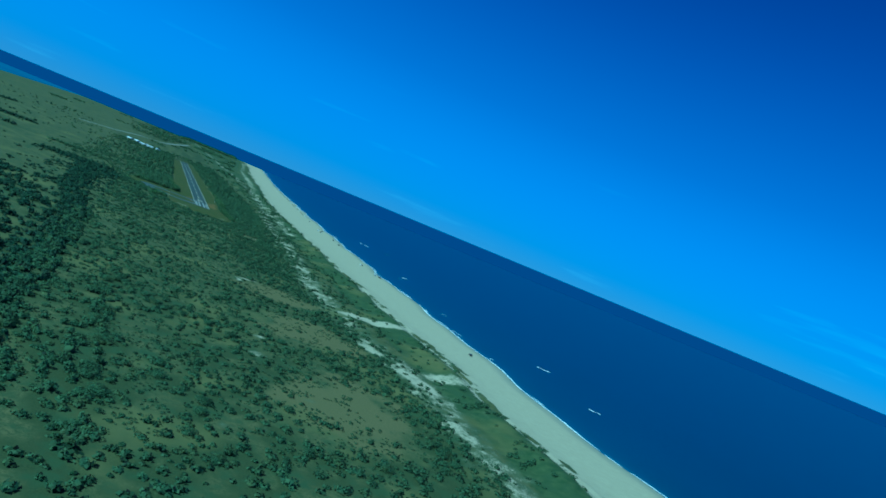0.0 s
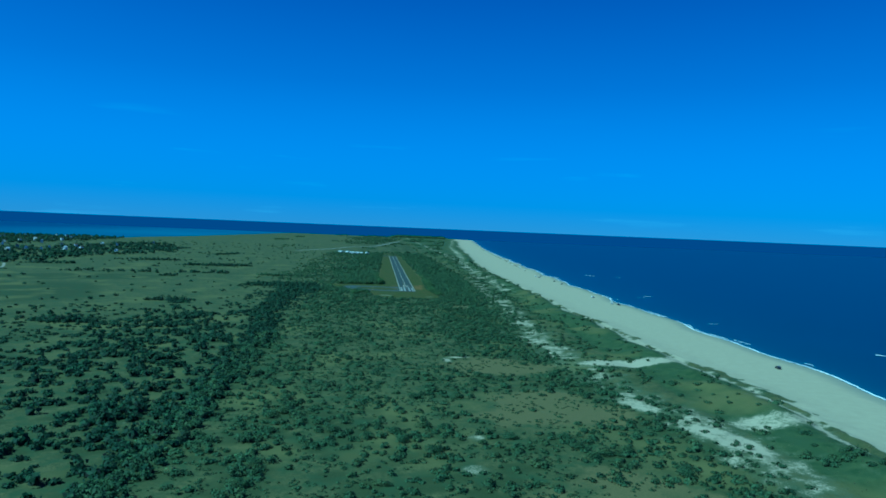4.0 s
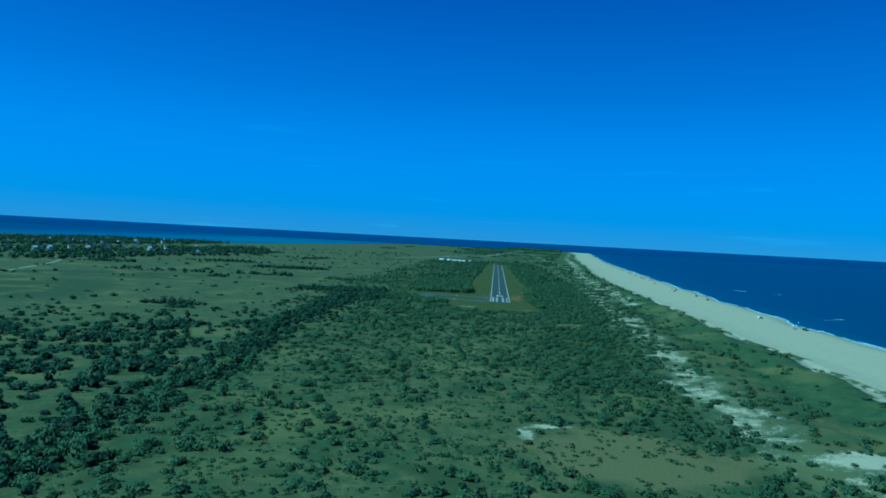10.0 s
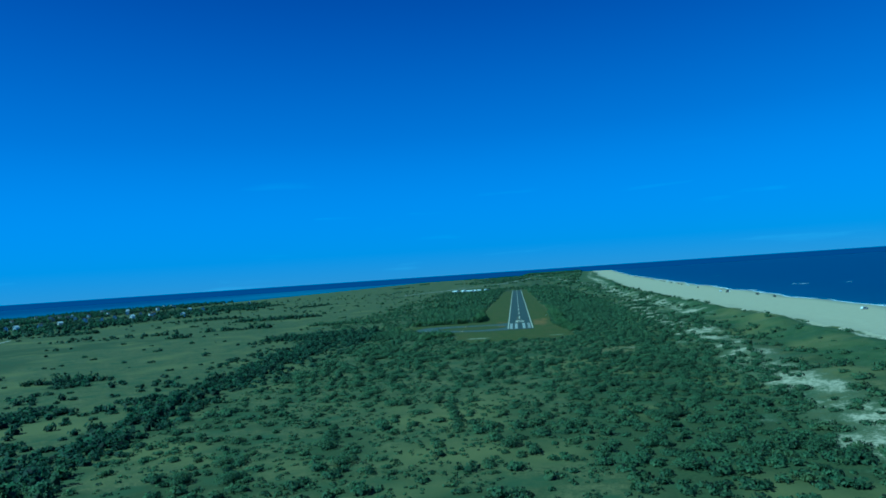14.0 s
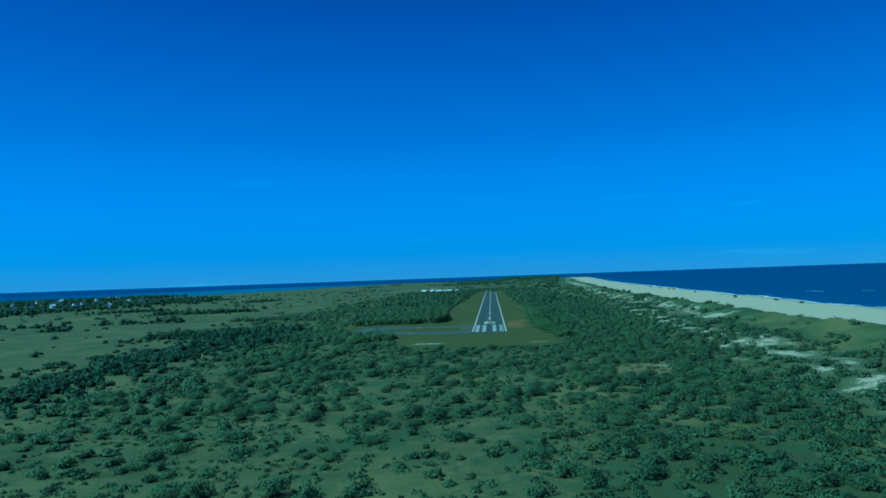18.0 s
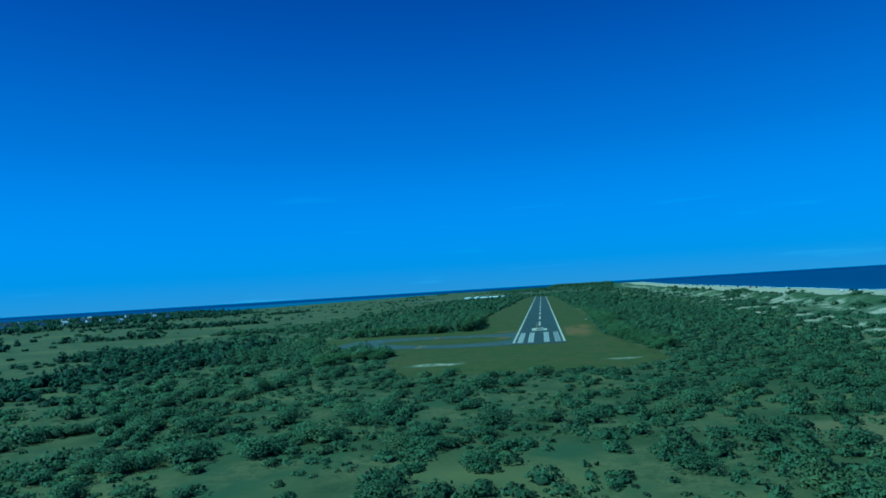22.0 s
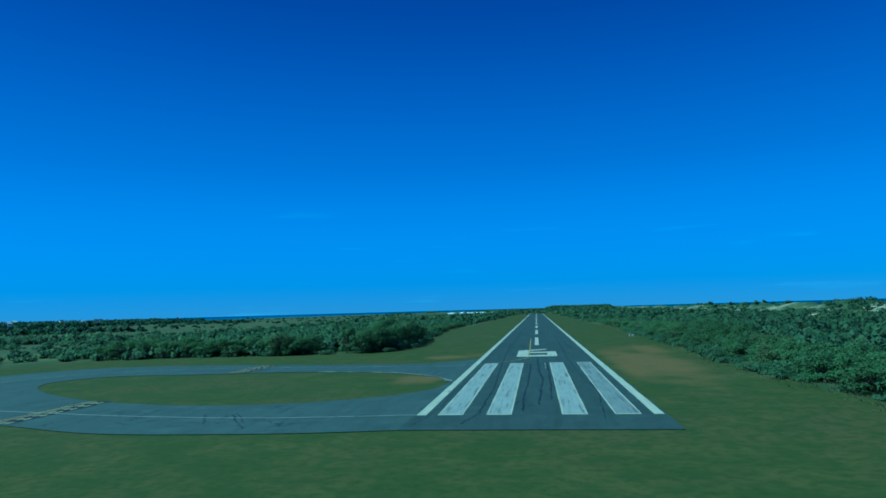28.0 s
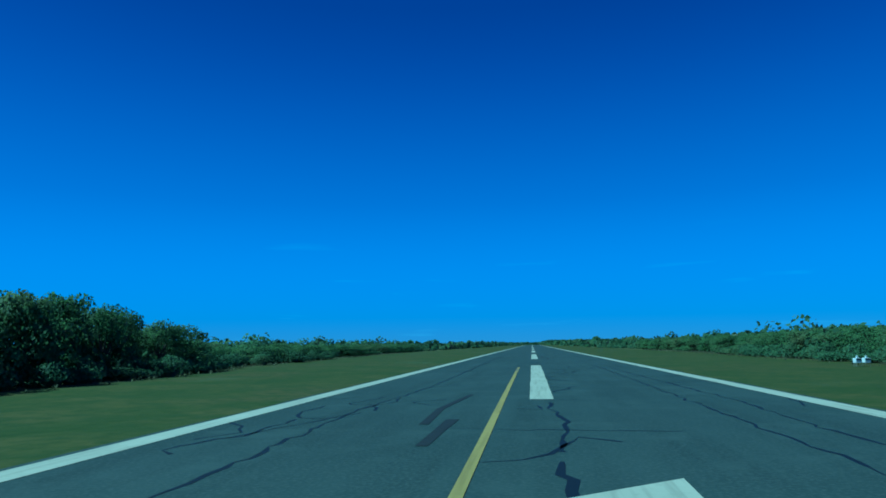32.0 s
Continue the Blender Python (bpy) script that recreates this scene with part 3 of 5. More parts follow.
straw = np.maximum(straw, 0.8 * np.exp(-((foot + 0.3) / 2.6) ** 2) * smooth(50, 75, Y) * smooth(700, 300, Y) * (0.4 + vnoise(X, Y, 9, 48)))
set_attribute(me, "straw", straw)
me.polygons.foreach_set("use_smooth", np.ones(len(me.polygons), bool))
ground = tagged(new("ground", me), "flat scrubby barrier island with dunes and sandy beach", "ground", kind="structure")

# the sea round it
sx = axis([(-9000, -2000, 500), (-2000, -500, 50), (-500, 150, 325), (150, 330, 6), (330, 900, 30), (900, 9000, 600)])
sy = axis([(-9000, -1500, 700), (-1500, 6000, 30), (6000, 16000, 500)])
SX, SY = np.meshgrid(sx, sy)
nx, ny = len(sx), len(sy)
ii = (np.arange(ny - 1)[:, None] * nx + np.arange(nx - 1)[None, :]).ravel()
me = fast_mesh("water", np.stack([SX.ravel(), SY.ravel(), np.full(SX.size, -0.35)], 1), np.stack([ii, ii + 1, ii + nx + 1, ii + nx], 1), M_SEA)
off = SX - water_x(SY)
bay = np.where(SX < -400, smooth(1500, 300, bay_x(SY) - SX) * 0.46 * (0.5 + vnoise(SX, SY, 500, 71)), 0)
set_attribute(me, "shallow", np.clip(np.where(SX > 0, 0.32 * np.exp(-np.clip(off, 0, 400) / 6.0) + 0.13 * np.exp(-np.clip(off, 0, 900) / 70.0), bay), 0, 1))
water = tagged(new("water", me), "deep blue ocean and paler shallow sound", "water", kind="structure")

# ---- runway and taxiway loop
def sheet(name, points, z, mat):
    """A flat slab with a slightly thick edge, from its outline."""
    bm = bmesh.new()
    top = [bm.verts.new((x, y, z)) for x, y in points]
    low = [bm.verts.new((x, y, z - 0.05)) for x, y in points]
    bm.faces.new(top)
    for i in range(len(points)):
        j = (i + 1) % len(points)
        bm.faces.new((top[i], low[i], low[j], top[j]))
    bmesh.ops.recalc_face_normals(bm, faces=bm.faces[:])
    return finish(bm, name, mat)


def ribbon(name, line, width, z, mat, seed=0, ragged=0.0):
    rng = random.Random(seed)
    v, f = [], []
    for i, (x, y) in enumerate(line):
        a, b = line[max(i - 1, 0)], line[min(i + 1, len(line) - 1)]
        dx, dy = b[0] - a[0], b[1] - a[1]
        k = math.hypot(dx, dy) or 1.0
        w = width / 2 * (1 + ragged * (rng.random() * 2 - 1))
        v += [(x - dy / k * w, y + dx / k * w, z), (x + dy / k * w, y - dx / k * w, z)]
        if i:
            f.append((2 * i - 2, 2 * i - 1, 2 * i + 1, 2 * i))
    me = bpy.data.meshes.new(name)
    me.from_pydata(v, [], f)
    me.materials.append(mat)
    return me


def wander(points, step, sway, seed):
    """A line through points, broken up into short uneven steps."""
    rng = random.Random(seed)
    out = []
    for (ax, ay), (bx, by) in zip(points, points[1:]):
        n = max(1, int(math.hypot(bx - ax, by - ay) / step))
        for k in range(n):
            t = (k + rng.random() * 0.5) / n
            out.append((ax + (bx - ax) * t + rng.gauss(0, sway), ay + (by - ay) * t + rng.gauss(0, sway)))
    return out + [points[-1]]


def curve_through(points, n=8):
    """A smooth line through points."""
    out = []
    p = [points[0]] + list(points) + [points[-1]]
    for i in range(1, len(p) - 2):
        for k in range(n):
            t = k / n
            out.append(tuple(0.5 * (2 * p[i][c] + (p[i + 1][c] - p[i - 1][c]) * t + (2 * p[i - 1][c] - 5 * p[i][c] + 4 * p[i + 1][c] - p[i + 2][c]) * t * t + (3 * p[i][c] - p[i - 1][c] - 3 * p[i + 1][c] + p[i + 2][c]) * t ** 3) for c in (0, 1)))
    return out + [points[-1]]


RW_Z = 0.06
rng = random.Random(3)
edge_r = [(9.12 + rng.uniform(-0.10, 0.10), y) for y in range(-6, 919, 3)]
edge_l = [(-9.12 + rng.uniform(-0.10, 0.10), y) for y in range(918, -7, -3)]
runway = tagged(new("runway", sheet("runway", edge_r + edge_l, RW_Z, M_ASPHALT)), "long narrow asphalt runway with cracked grey surface", "runway", kind="structure")


def marking(name, x0, y0, x1, y1, mat=M_WHITE, parent=runway, z=RW_Z + 0.006, label=""):
    """A painted rectangle with a slightly uneven outline."""
    r = random.Random(hash((round(x0, 2), round(y0, 2))) & 0xFFFF)
    n = max(2, int(abs(y1 - y0) / 3))
    pts = [(x1 + r.uniform(-0.02, 0.02), y0 + (y1 - y0) * i / n) for i in range(n + 1)] + [(x0 + r.uniform(-0.02, 0.02), y1 + (y0 - y1) * i / n) for i in range(n + 1)]
    me = bpy.data.meshes.new(name)
    k = len(pts)
    me.from_pydata([(x, y, z) for x, y in pts], [], [(i, i + 1, k - 2 - i, k - 1 - i) for i in range(n)][:n])
    me.materials.append(mat)
    return part(name, me, parent, label)


for x0, paint in ((-7.35, M_STRIPE), (-3.75, M_STRIPE), (1.75, M_STRIPE), (5.5, M_PALE)):
    stripe = marking("threshold_stripe", x0, 0.0, x0 + 1.87, 46.5, paint, label="worn white threshold stripe")
    for bx0, by0, bx1, by1 in ((x0, 0.0, x0 + 0.13, 46.5), (x0 + 1.74, 0.0, x0 + 1.87, 46.5), (x0 + 0.13, 46.1, x0 + 1.74, 46.5), (x0 + 0.13, 0.0, x0 + 1.74, 0.35)):
        marking("stripe_border", bx0, by0, bx1, by1, M_WHITE, stripe, RW_Z + 0.010)
marking("edge_line", -8.95, 0.0, -8.22, 914, label="solid white edge line")
marking("edge_line", 8.22, 0.0, 8.95, 914, label="solid white edge line")
for k in range(14):
    marking("centre_dash", -0.42, 92.5 + k * 61.0, 0.42, 92.5 + k * 61.0 + 36.6)
# the runway number, a tall 6
six = bpy.data.meshes.new("runway_number")
STROKES = [((-3.25, 59.0), (-1.45, 59.0), (-1.45, 76.1), (-3.3, 74.6)), ((-1.45, 59.0), (3.3, 59.2), (3.3, 62.6), (-1.45, 62.4)), ((1.8, 62.6), (3.3, 62.6), (3.3, 67.6), (1.75, 67.6)), ((-1.45, 67.4), (3.3, 67.6), (3.3, 70.9), (-1.45, 70.6)), ((-1.45, 73.6), (1.75, 76.3), (1.8, 78.7), (-1.45, 76.1))]
six.from_pydata([(x, y, RW_Z + 0.006) for stroke in STROKES for x, y in stroke], [], [tuple(range(4 * i, 4 * i + 4)) for i in range(5)])
six.materials.append(M_WHITE)
part("runway_number", six, runway, "white painted number 6")
LEAD = curve_through([(-31, 45.0), (-24, 44.6), (-18.5, 44.0), (-14.0, 43.7), (-10.0, 44.4), (-7.2, 46.2), (-5.0, 48.9), (-3.1, 51.8), (-1.85, 55.2), (-1.36, 58.5), (-1.30, 64.0), (-1.32, 80), (-1.38, 100), (-1.42, 124)])
part("lead_line", ribbon("lead_line", LEAD[48:], 0.19, RW_Z + 0.011, M_YELLOW), runway, "worn yellow lead-off line")
part("lead_line", ribbon("lead_line", LEAD[:49], 0.16, RW_Z + 0.011, M_FADED), runway, "faded pale lead-off line")
part("lead_line", ribbon("lead_line", curve_through([(-66, 12), (-56, 6.4), (-42, 2.6), (-31, 0.2), (-20, -0.8), (-9, 0.2)]), 0.18, RW_Z + 0.011, M_FADED), runway, "faded pale lead-off line")
part("lead_line", ribbon("lead_line", curve_through([(-66, 12), (-69, 20), (-69, 30), (-65, 39), (-56, 44.2), (-44, 45.6), (-31, 45.0)]), 0.17, RW_Z + 0.011, M_FADED), runway, "faded pale lead-off line")
# cracks sealed with tar, along the paving seams and across them
CRACKS = [
    ([(-5.2, -4), (-4.4, 1), (-4.2, 16), (-4.6, 33), (-5.0, 50), (-5.2, 64), (-5.3, 79), (-5.7, 88), (-5.0, 100), (-5.0, 117), (-5.2, 140), (-4.8, 190)], 0.10),
    ([(-1.1, 2), (-1.2, 10), (-1.0, 18), (-0.85, 32), (-0.88, 40), (-0.9, 45)], 0.15),
    ([(0.1, 5), (0.35, 14), (0.6, 24), (0.18, 34), (0.2, 38), (0.48, 39.6), (0.1, 43), (0.12, 48), (0.1, 58), (0.3, 74), (0.15, 80)], 0.15),
    ([(1.2, 8), (1.35, 20), (1.45, 33), (1.42, 37), (1.26, 39), (1.28, 42), (1.34, 46)], 0.13),
    ([(4.6, -2), (5.6, 14), (4.9, 26), (4.6, 60), (4.8, 90), (5.0, 130)], 0.08),
    ([(6.2, 78), (6.0, 85), (6.3, 91), (6.1, 97), (5.6, 120)], 0.09),
    ([(-9.0, 49), (-7.0, 51), (-5.0, 54), (-3.0, 57), (-1.6, 59.5)], 0.10),
    ([(-8.5, -5.0), (-7.6, 4.0), (-7.9, 12.0), (-7.7, 24)], 0.07),
    ([(-7.0, 82.5), (-5.8, 86.5), (-5.3, 88)], 0.08),
    ([(-7.7, 47), (-6.4, 46.2), (-5.0, 50)], 0.12),
    ([(-7.05, 90.4), (-7.3, 87.7), (-6.4, 86.3), (-5.4, 86.8)], 0.09),
    ([(-9.0, 86.4), (-7.65, 85.0), (-7.15, 83.6), (-7.55, 82.4)], 0.09),
    ([(0.27, 91.5), (0.18, 89.4), (0.39, 87.0), (0.47, 84.5), (0.2, 81.0)], 0.13),
    ([(-9.3, 25), (-6.0, 25.6), (-2.0, 25.2), (2.0, 25.8)], 0.05),
    ([(-9.3, 72), (-4.0, 73.0), (4.0, 72.6), (9.3, 73.2)], 0.05),
    ([(-9.3, 108), (0.0, 108.7), (9.3, 108)], 0.05),
    ([(-9.3, 150), (0.0, 150.7), (9.3, 150)], 0.06),
    ([(3.0, 84), (0.2, 84), (-2.6, 84.5)], 0.06),
    ([(-3.0, 8), (-3.2, 22), (-2.9, 40)], 0.07),
]
for i, (line, w) in enumerate(CRACKS):
    part("crack", ribbon("crack", wander(line, 0.55, 0.055, i), w * 0.85, RW_Z + 0.003, M_TAR, i, 0.7), runway)
for i in range(64):
    r = random.Random(100 + i)
    x, y = r.uniform(-8, 8), r.uniform(-3, 200) if i < 48 else r.uniform(78, 140)
    line = [(x, y)]
    for k in range(r.randint(2, 5)):
        line.append((line[-1][0] + r.uniform(-1.3, 1.3), line[-1][1] + r.uniform(-0.8, 3.0)))
    part("crack", ribbon("crack", wander(line, 0.5, 0.07, i), r.uniform(0.05, 0.09), RW_Z + 0.003, M_TAR, i, 0.7), runway)
for i in range(10):
    r = random.Random(300 + i)
    x, y = r.uniform(-3.5, 4.5), r.uniform(85, 300)
    part("tyre_mark", ribbon("tyre_mark", [(x, y), (x + r.uniform(-0.2, 0.2), y + 4), (x + r.uniform(-0.4, 0.4), y + r.uniform(8, 16))], 0.25, RW_Z + 0.009, M_RUBBER, i, 0.3), runway)

part("tyre_mark", ribbon("tyre_mark", [(-2.40, 86.2), (-2.44, 84.0), (-2.47, 81.6)], 0.30, RW_Z + 0.009, M_RUBBER, 77, 0.3), runway)
for i, (y0, y1) in enumerate(((37.2, 39.6), (40.6, 42.8), (43.4, 46.0))):
    marking("paint_remnant", 1.04, y0, 1.20, y1, M_PALE, label="flaking remnant of old white paint")

OUTER = [(-9.0, -6.0), (-18, -7.2), (-30, -7.0), (-40, -3.6), (-50, -0.6), (-60, 2.5), (-70, 8), (-76, 16), (-78, 28), (-76, 42), (-68, 50.5), (-55, 52), (-42, 50.6), (-30, 48.8), (-20, 48.4), (-15, 49.6), (-11.5, 52.8), (-9.1, 56.2)]
INNER = [(-9.5, 24), (-10.2, 17), (-14, 11.5), (-22, 7.0), (-32, 6.6), (-43, 10.4), (-53, 17), (-59.5, 24), (-61, 30), (-56.5, 35.6), (-46, 36.4), (-36, 37.8), (-26, 37.2), (-18, 34.6), (-12.2, 29.5)]


def ray_out(poly, cx, cy, a):
    best = 0.0
    dx, dy = math.cos(a), math.sin(a)
    for (ax, ay), (bx, by) in zip(poly, poly[1:] + poly[:1]):
        ex, ey = bx - ax, by - ay
        det = dx * -ey + dy * ex
        if abs(det) < 1e-9:
            continue
        t = ((ax - cx) * -ey + (ay - cy) * ex) / det
        u = (dx * (ay - cy) - dy * (ax - cx)) / det
        if t > 0 and -1e-6 <= u <= 1 + 1e-6:
            best = max(best, t)
    return best


RING = 360
v, f = [], []
outer_s, inner_s = curve_through(OUTER, 6), curve_through(INNER + INNER[:1], 6)[:-1]
for k in range(RING):
    a = 2 * math.pi * k / RING
    ri = ray_out(inner_s, -33, 22, a) + random.Random(k).uniform(-0.12, 0.12)
    ro = max(ray_out(outer_s, -33, 22, a), ri + 0.05)
    for q in range(4):
        r = ri + (ro - ri) * q / 3
        v.append((-33 + r * math.cos(a), 22 + r * math.sin(a), RW_Z - 0.012))
    for q in range(3):
        j = (k + 1) % RING
        f.append((4 * k + q, 4 * j + q, 4 * j + q + 1, 4 * k + q + 1))
me = bpy.data.meshes.new("taxiway")
me.from_pydata(v, [], f)
me.materials.append(M_TAXI)
taxiway = tagged(new("taxiway", me), "looping asphalt turnaround taxiway round a grass island", "taxiway", kind="structure")
part("gravel_edge", ribbon("gravel_edge", inner_s[70:] + inner_s[:1], 0.5, RW_Z - 0.004, M_GRAVEL, 8, 0.9), taxiway, "pale loose gravel along the edge")
for y0, y1, xh in ((-2.9, 9.6, -41.4), (37.4, 50.0, -41.0)):
    marking("hold_background", xh - 1.35, y0, xh + 1.35, y1, M_BLACK, taxiway, RW_Z + 0.004, "black hold-short background")
    for dx in (-0.95, -0.35):
        marking("hold_line", xh + dx - 0.08, y0, xh + dx + 0.08, y1, M_HOLD, taxiway, RW_Z + 0.009)
    y = y0
    while y < y1 - 0.5:
        for dx in (0.3, 0.9):
            marking("hold_dash", xh + dx - 0.12, y, xh + dx + 0.12, y + 0.9, M_HOLD, taxiway, RW_Z + 0.009)
        y += 1.8
for i in range(22):
    r = random.Random(500 + i)
    a = r.uniform(0, 2 * math.pi)
    ri, ro = ray_out(inner_s, -33, 22, a), ray_out(outer_s, -33, 22, a)
    if ro - ri < 3:
        continue
    line = [(-33 + (ri + (ro - ri) * t) * math.cos(a + 0.05 * t), 22 + (ri + (ro - ri) * t) * math.sin(a + 0.05 * t)) for t in (r.uniform(0, 0.4), r.uniform(0.5, 0.9))]
    part("crack", ribbon("crack", wander(line, 0.6, 0.12, i), 0.09, RW_Z - 0.008, M_TAR, i, 0.6), taxiway)

for i in range(70):
    r = random.Random(700 + i)
    x, y = r.uniform(-44, -10.5), r.uniform(-4.5, 6.0) if i % 3 else r.uniform(39, 47)
    a = math.atan2(y - 22, x + 33)
    d = math.hypot(y - 22, x + 33)
    if not ray_out(inner_s, -33, 22, a) + 0.8 < d < ray_out(outer_s, -33, 22, a) - 0.8:
        continue
    line = [(x, y)]
    for k in range(r.randint(2, 4)):
        line.append((line[-1][0] + r.uniform(-0.9, 0.9), line[-1][1] + r.uniform(-0.7, 0.9)))
    part("crack", ribbon("crack", wander(line, 0.35, 0.08, i), 0.06, RW_Z - 0.008, M_TAR, i, 0.7), taxiway)

# ---- leaves: shrubs, thickets and trees
def leaf_cards(centres, normals, sizes, rng, tilt=0.75):
    """Small leaf clumps as bent quads facing roughly along normals."""
    n = len(centres)
    d = normals + rng.normal(0, tilt, (n, 3))
    d /= np.linalg.norm(d, axis=1, keepdims=True) + 1e-9
    a = np.cross(d, rng.normal(0, 1, (n, 3)))
    a /= np.linalg.norm(a, axis=1, keepdims=True) + 1e-9
    b = np.cross(d, a)
    s = sizes[:, None]
    w = rng.uniform(0.55, 1.0, (n, 1)) * s
    bend = d * s * rng.uniform(-0.3, 0.1, (n, 1))
    q = np.stack([centres - a * w - b * s * 0.8, centres + a * w * 0.9 - b * s * 0.6 + bend, centres + a * w * 0.6 + b * s, centres - a * w * 0.8 + b * s * 0.7 + bend], 1)
    return q.reshape(-1, 3)


def crowns(x, y, z, radius, height, cards, card, rng, lumps=4):
    """Leaf clumps of many shrubs at once: each is a cluster of a few domes."""
    n = len(x)
    la = rng.uniform(0, 2 * np.pi, (n, lumps))
    lr = rng.uniform(0.1, 0.62, (n, lumps)) * radius[:, None]
    lumps_x, lumps_y = x[:, None] + lr * np.cos(la), y[:, None] + lr * np.sin(la)
    lsize = rng.uniform(0.42, 0.72, (n, lumps)) * radius[:, None]
    ltop = rng.uniform(0.62, 1.0, (n, lumps)) * height[:, None]
    pick = rng.integers(0, lumps, (n, cards))
    row = np.arange(n)[:, None]
    th = rng.uniform(0, 2 * np.pi, (n, cards))
    cz = rng.uniform(-0.25, 1.0, (n, cards))
    sz = np.sqrt(np.clip(1 - cz ** 2, 0, 1))
    nrm = np.stack([sz * np.cos(th), sz * np.sin(th), cz], 2)
    shell = rng.uniform(0.78, 1.05, (n, cards))
    s, top = lsize[row, pick], ltop[row, pick]
    half = np.minimum(top * 0.55, s * 1.1)
    c = np.stack([lumps_x[row, pick] + nrm[..., 0] * s * shell, lumps_y[row, pick] + nrm[..., 1] * s * shell, z[:, None] + top - half + nrm[..., 2] * half * shell], 2)
    c[..., 2] = np.maximum(c[..., 2], z[:, None] + 0.12)
    sizes = (card * rng.uniform(0.6, 1.25, (n, cards)) * np.clip(radius[:, None], 0.5, 3.0) ** 0.5)
    away = nrm + 0.7 * np.stack([(c[..., 0] - x[:, None]) / radius[:, None], (c[..., 1] - y[:, None]) / radius[:, None], 0.3 + 0 * th], 2)
    away /= np.linalg.norm(away, axis=2, keepdims=True)
    return leaf_cards(c.reshape(-1, 3), nrm.reshape(-1, 3), sizes.ravel(), rng), np.repeat(away.reshape(-1, 3), 4, axis=0)


def core_domes(x, y, z, radius, height, rng):
    """Low dark hearts inside the shrubs, so that the ground does not shine through."""
    sides = 6
    a = np.arange(sides) * 2 * np.pi / sides
    rings = []
    for rr, hh in ((0.62, 0.0), (0.74, 0.45), (0.40, 0.78)):
        r = radius[:, None] * rr * rng.uniform(0.8, 1.1, (len(x), sides))
        rings.append(np.stack([x[:, None] + r * np.cos(a), y[:, None] + r * np.sin(a), np.repeat((z + height * hh)[:, None], sides, 1)], 2))
    v = np.concatenate(rings, 1)
    quads = []
    for k in range(2):
        for j in range(sides):
            quads.append((k * sides + j, k * sides + (j + 1) % sides, (k + 1) * sides + (j + 1) % sides, (k + 1) * sides + j))
    quads += [(12, 13, 14, 15), (12, 15, 16, 17)]
    q = np.array(quads)[None] + (np.arange(len(x)) * 3 * sides)[:, None, None]
    return v.reshape(-1, 3), q.reshape(-1, 4)


def scatter(x0, x1, y0, y1, cell, seed, power=1.0):
    """Places on a jittered lattice, kept where shrubs stand closely enough."""
    rng = np.random.default_rng(seed)
    px, py = np.meshgrid(np.arange(x0, x1, cell), np.arange(y0, y1, cell))
    px = (px + rng.uniform(-0.6, 0.6, px.shape) * cell).ravel()
    py = (py + rng.uniform(-0.6, 0.6, py.shape) * cell).ravel()
    dens, tall = thicket_at(px, py)
    keep = rng.uniform(0, 1, px.shape) < dens ** power
    return px[keep], py[keep], dens[keep], tall[keep]


def thicket(name, x, y, radius, height, cards, card, seed, mat, label, category="shrubs"):
    rng = np.random.default_rng(seed)
    z = ground_z(x, y)
    far = cards <= 22
    v1, away = crowns(x, y, z, radius, height, cards + 5 if far else cards, card * 1.1 if far else card, rng)
    q1 = np.arange(len(v1)).reshape(-1, 4)
    if far:
        me = fast_mesh(name, v1, q1, mat)
    else:
        v2, q2 = core_domes(x, y, z - 0.05, radius * 0.72, height * 0.62, rng)
        me = fast_mesh(name, np.concatenate([v1, v2]), np.concatenate([q1, q2 + len(v1)]), mat)
    set_outward(me, away)
    return tagged(new(name, me), label, category, kind="stuff")


SINGLES = []      # the larger shrubs beneath the approach, built one by one further down


def zone(name, x0, x1, y0, y1, cell, seed, cards, card, mat, label, scale=1.0, singles=0):
    rng = np.random.default_rng(seed + 7)
    x, y, dens, tall = scatter(x0, x1, y0, y1, cell, seed)
    grow = rng.lognormal(-0.18, 0.46, len(x)) * scale
    height = np.clip(tall * grow, 0.35, 5.2)
    radius = np.clip(height * rng.uniform(0.75, 1.5, len(x)) * np.interp(height, [0.4, 1.5, 2.5, 4.0], [1.9, 1.35, 0.95, 0.68]), 0.6, 3.8)
    below = (np.abs(x) < 75) & (y < -60)
    height = np.where(below, np.minimum(height, 2.5), height)
    radius = np.where(below, np.maximum(radius, 0.95 * height), radius)
    if singles:
        order = np.argsort(-(height + radius) * (np.abs(x) < 75))[:singles]
        for i in order:
            SINGLES.append((x[i], y[i], radius[i], height[i]))
        mask = np.ones(len(x), bool)
        mask[order] = False
        x, y, radius, height = x[mask], y[mask], radius[mask], height[mask]
    return thicket(name, x, y, radius, height, cards, card, seed, mat, label)


zone("scrub", -110, 85, -700, -330, 4.1, 11, 64, 0.25, M_LEAF, "scattered low green coastal shrubs in dry grass", 1.6, 60)
zone("scrub", -60, 62, -270, -60, 3.2, 12, 160, 0.140, M_LEAF, "dense low green coastal shrubs in dry grass", 1.22, 170)
zone("scrub", -100, -60, -330, -60, 3.8, 24, 140, 0.17, M_LEAF, "low green coastal shrubs in dry grass", 1.5, 20)
zone("scrub", 62, 85, -330, -60, 3.4, 25, 130, 0.16, M_LEAF, "low green shrubs behind the dunes", 1.4)
zone("scrub", -60, 62, -330, -270, 3.8, 26, 140, 0.17, M_LEAF, "low green coastal shrubs in dry grass", 1.5, 10)
zone("woodland", -100, -20, -60, 48, 2.6, 27, 100, 0.165, M_LEAF, "bushy green thicket round the taxiway loop", 1.0)
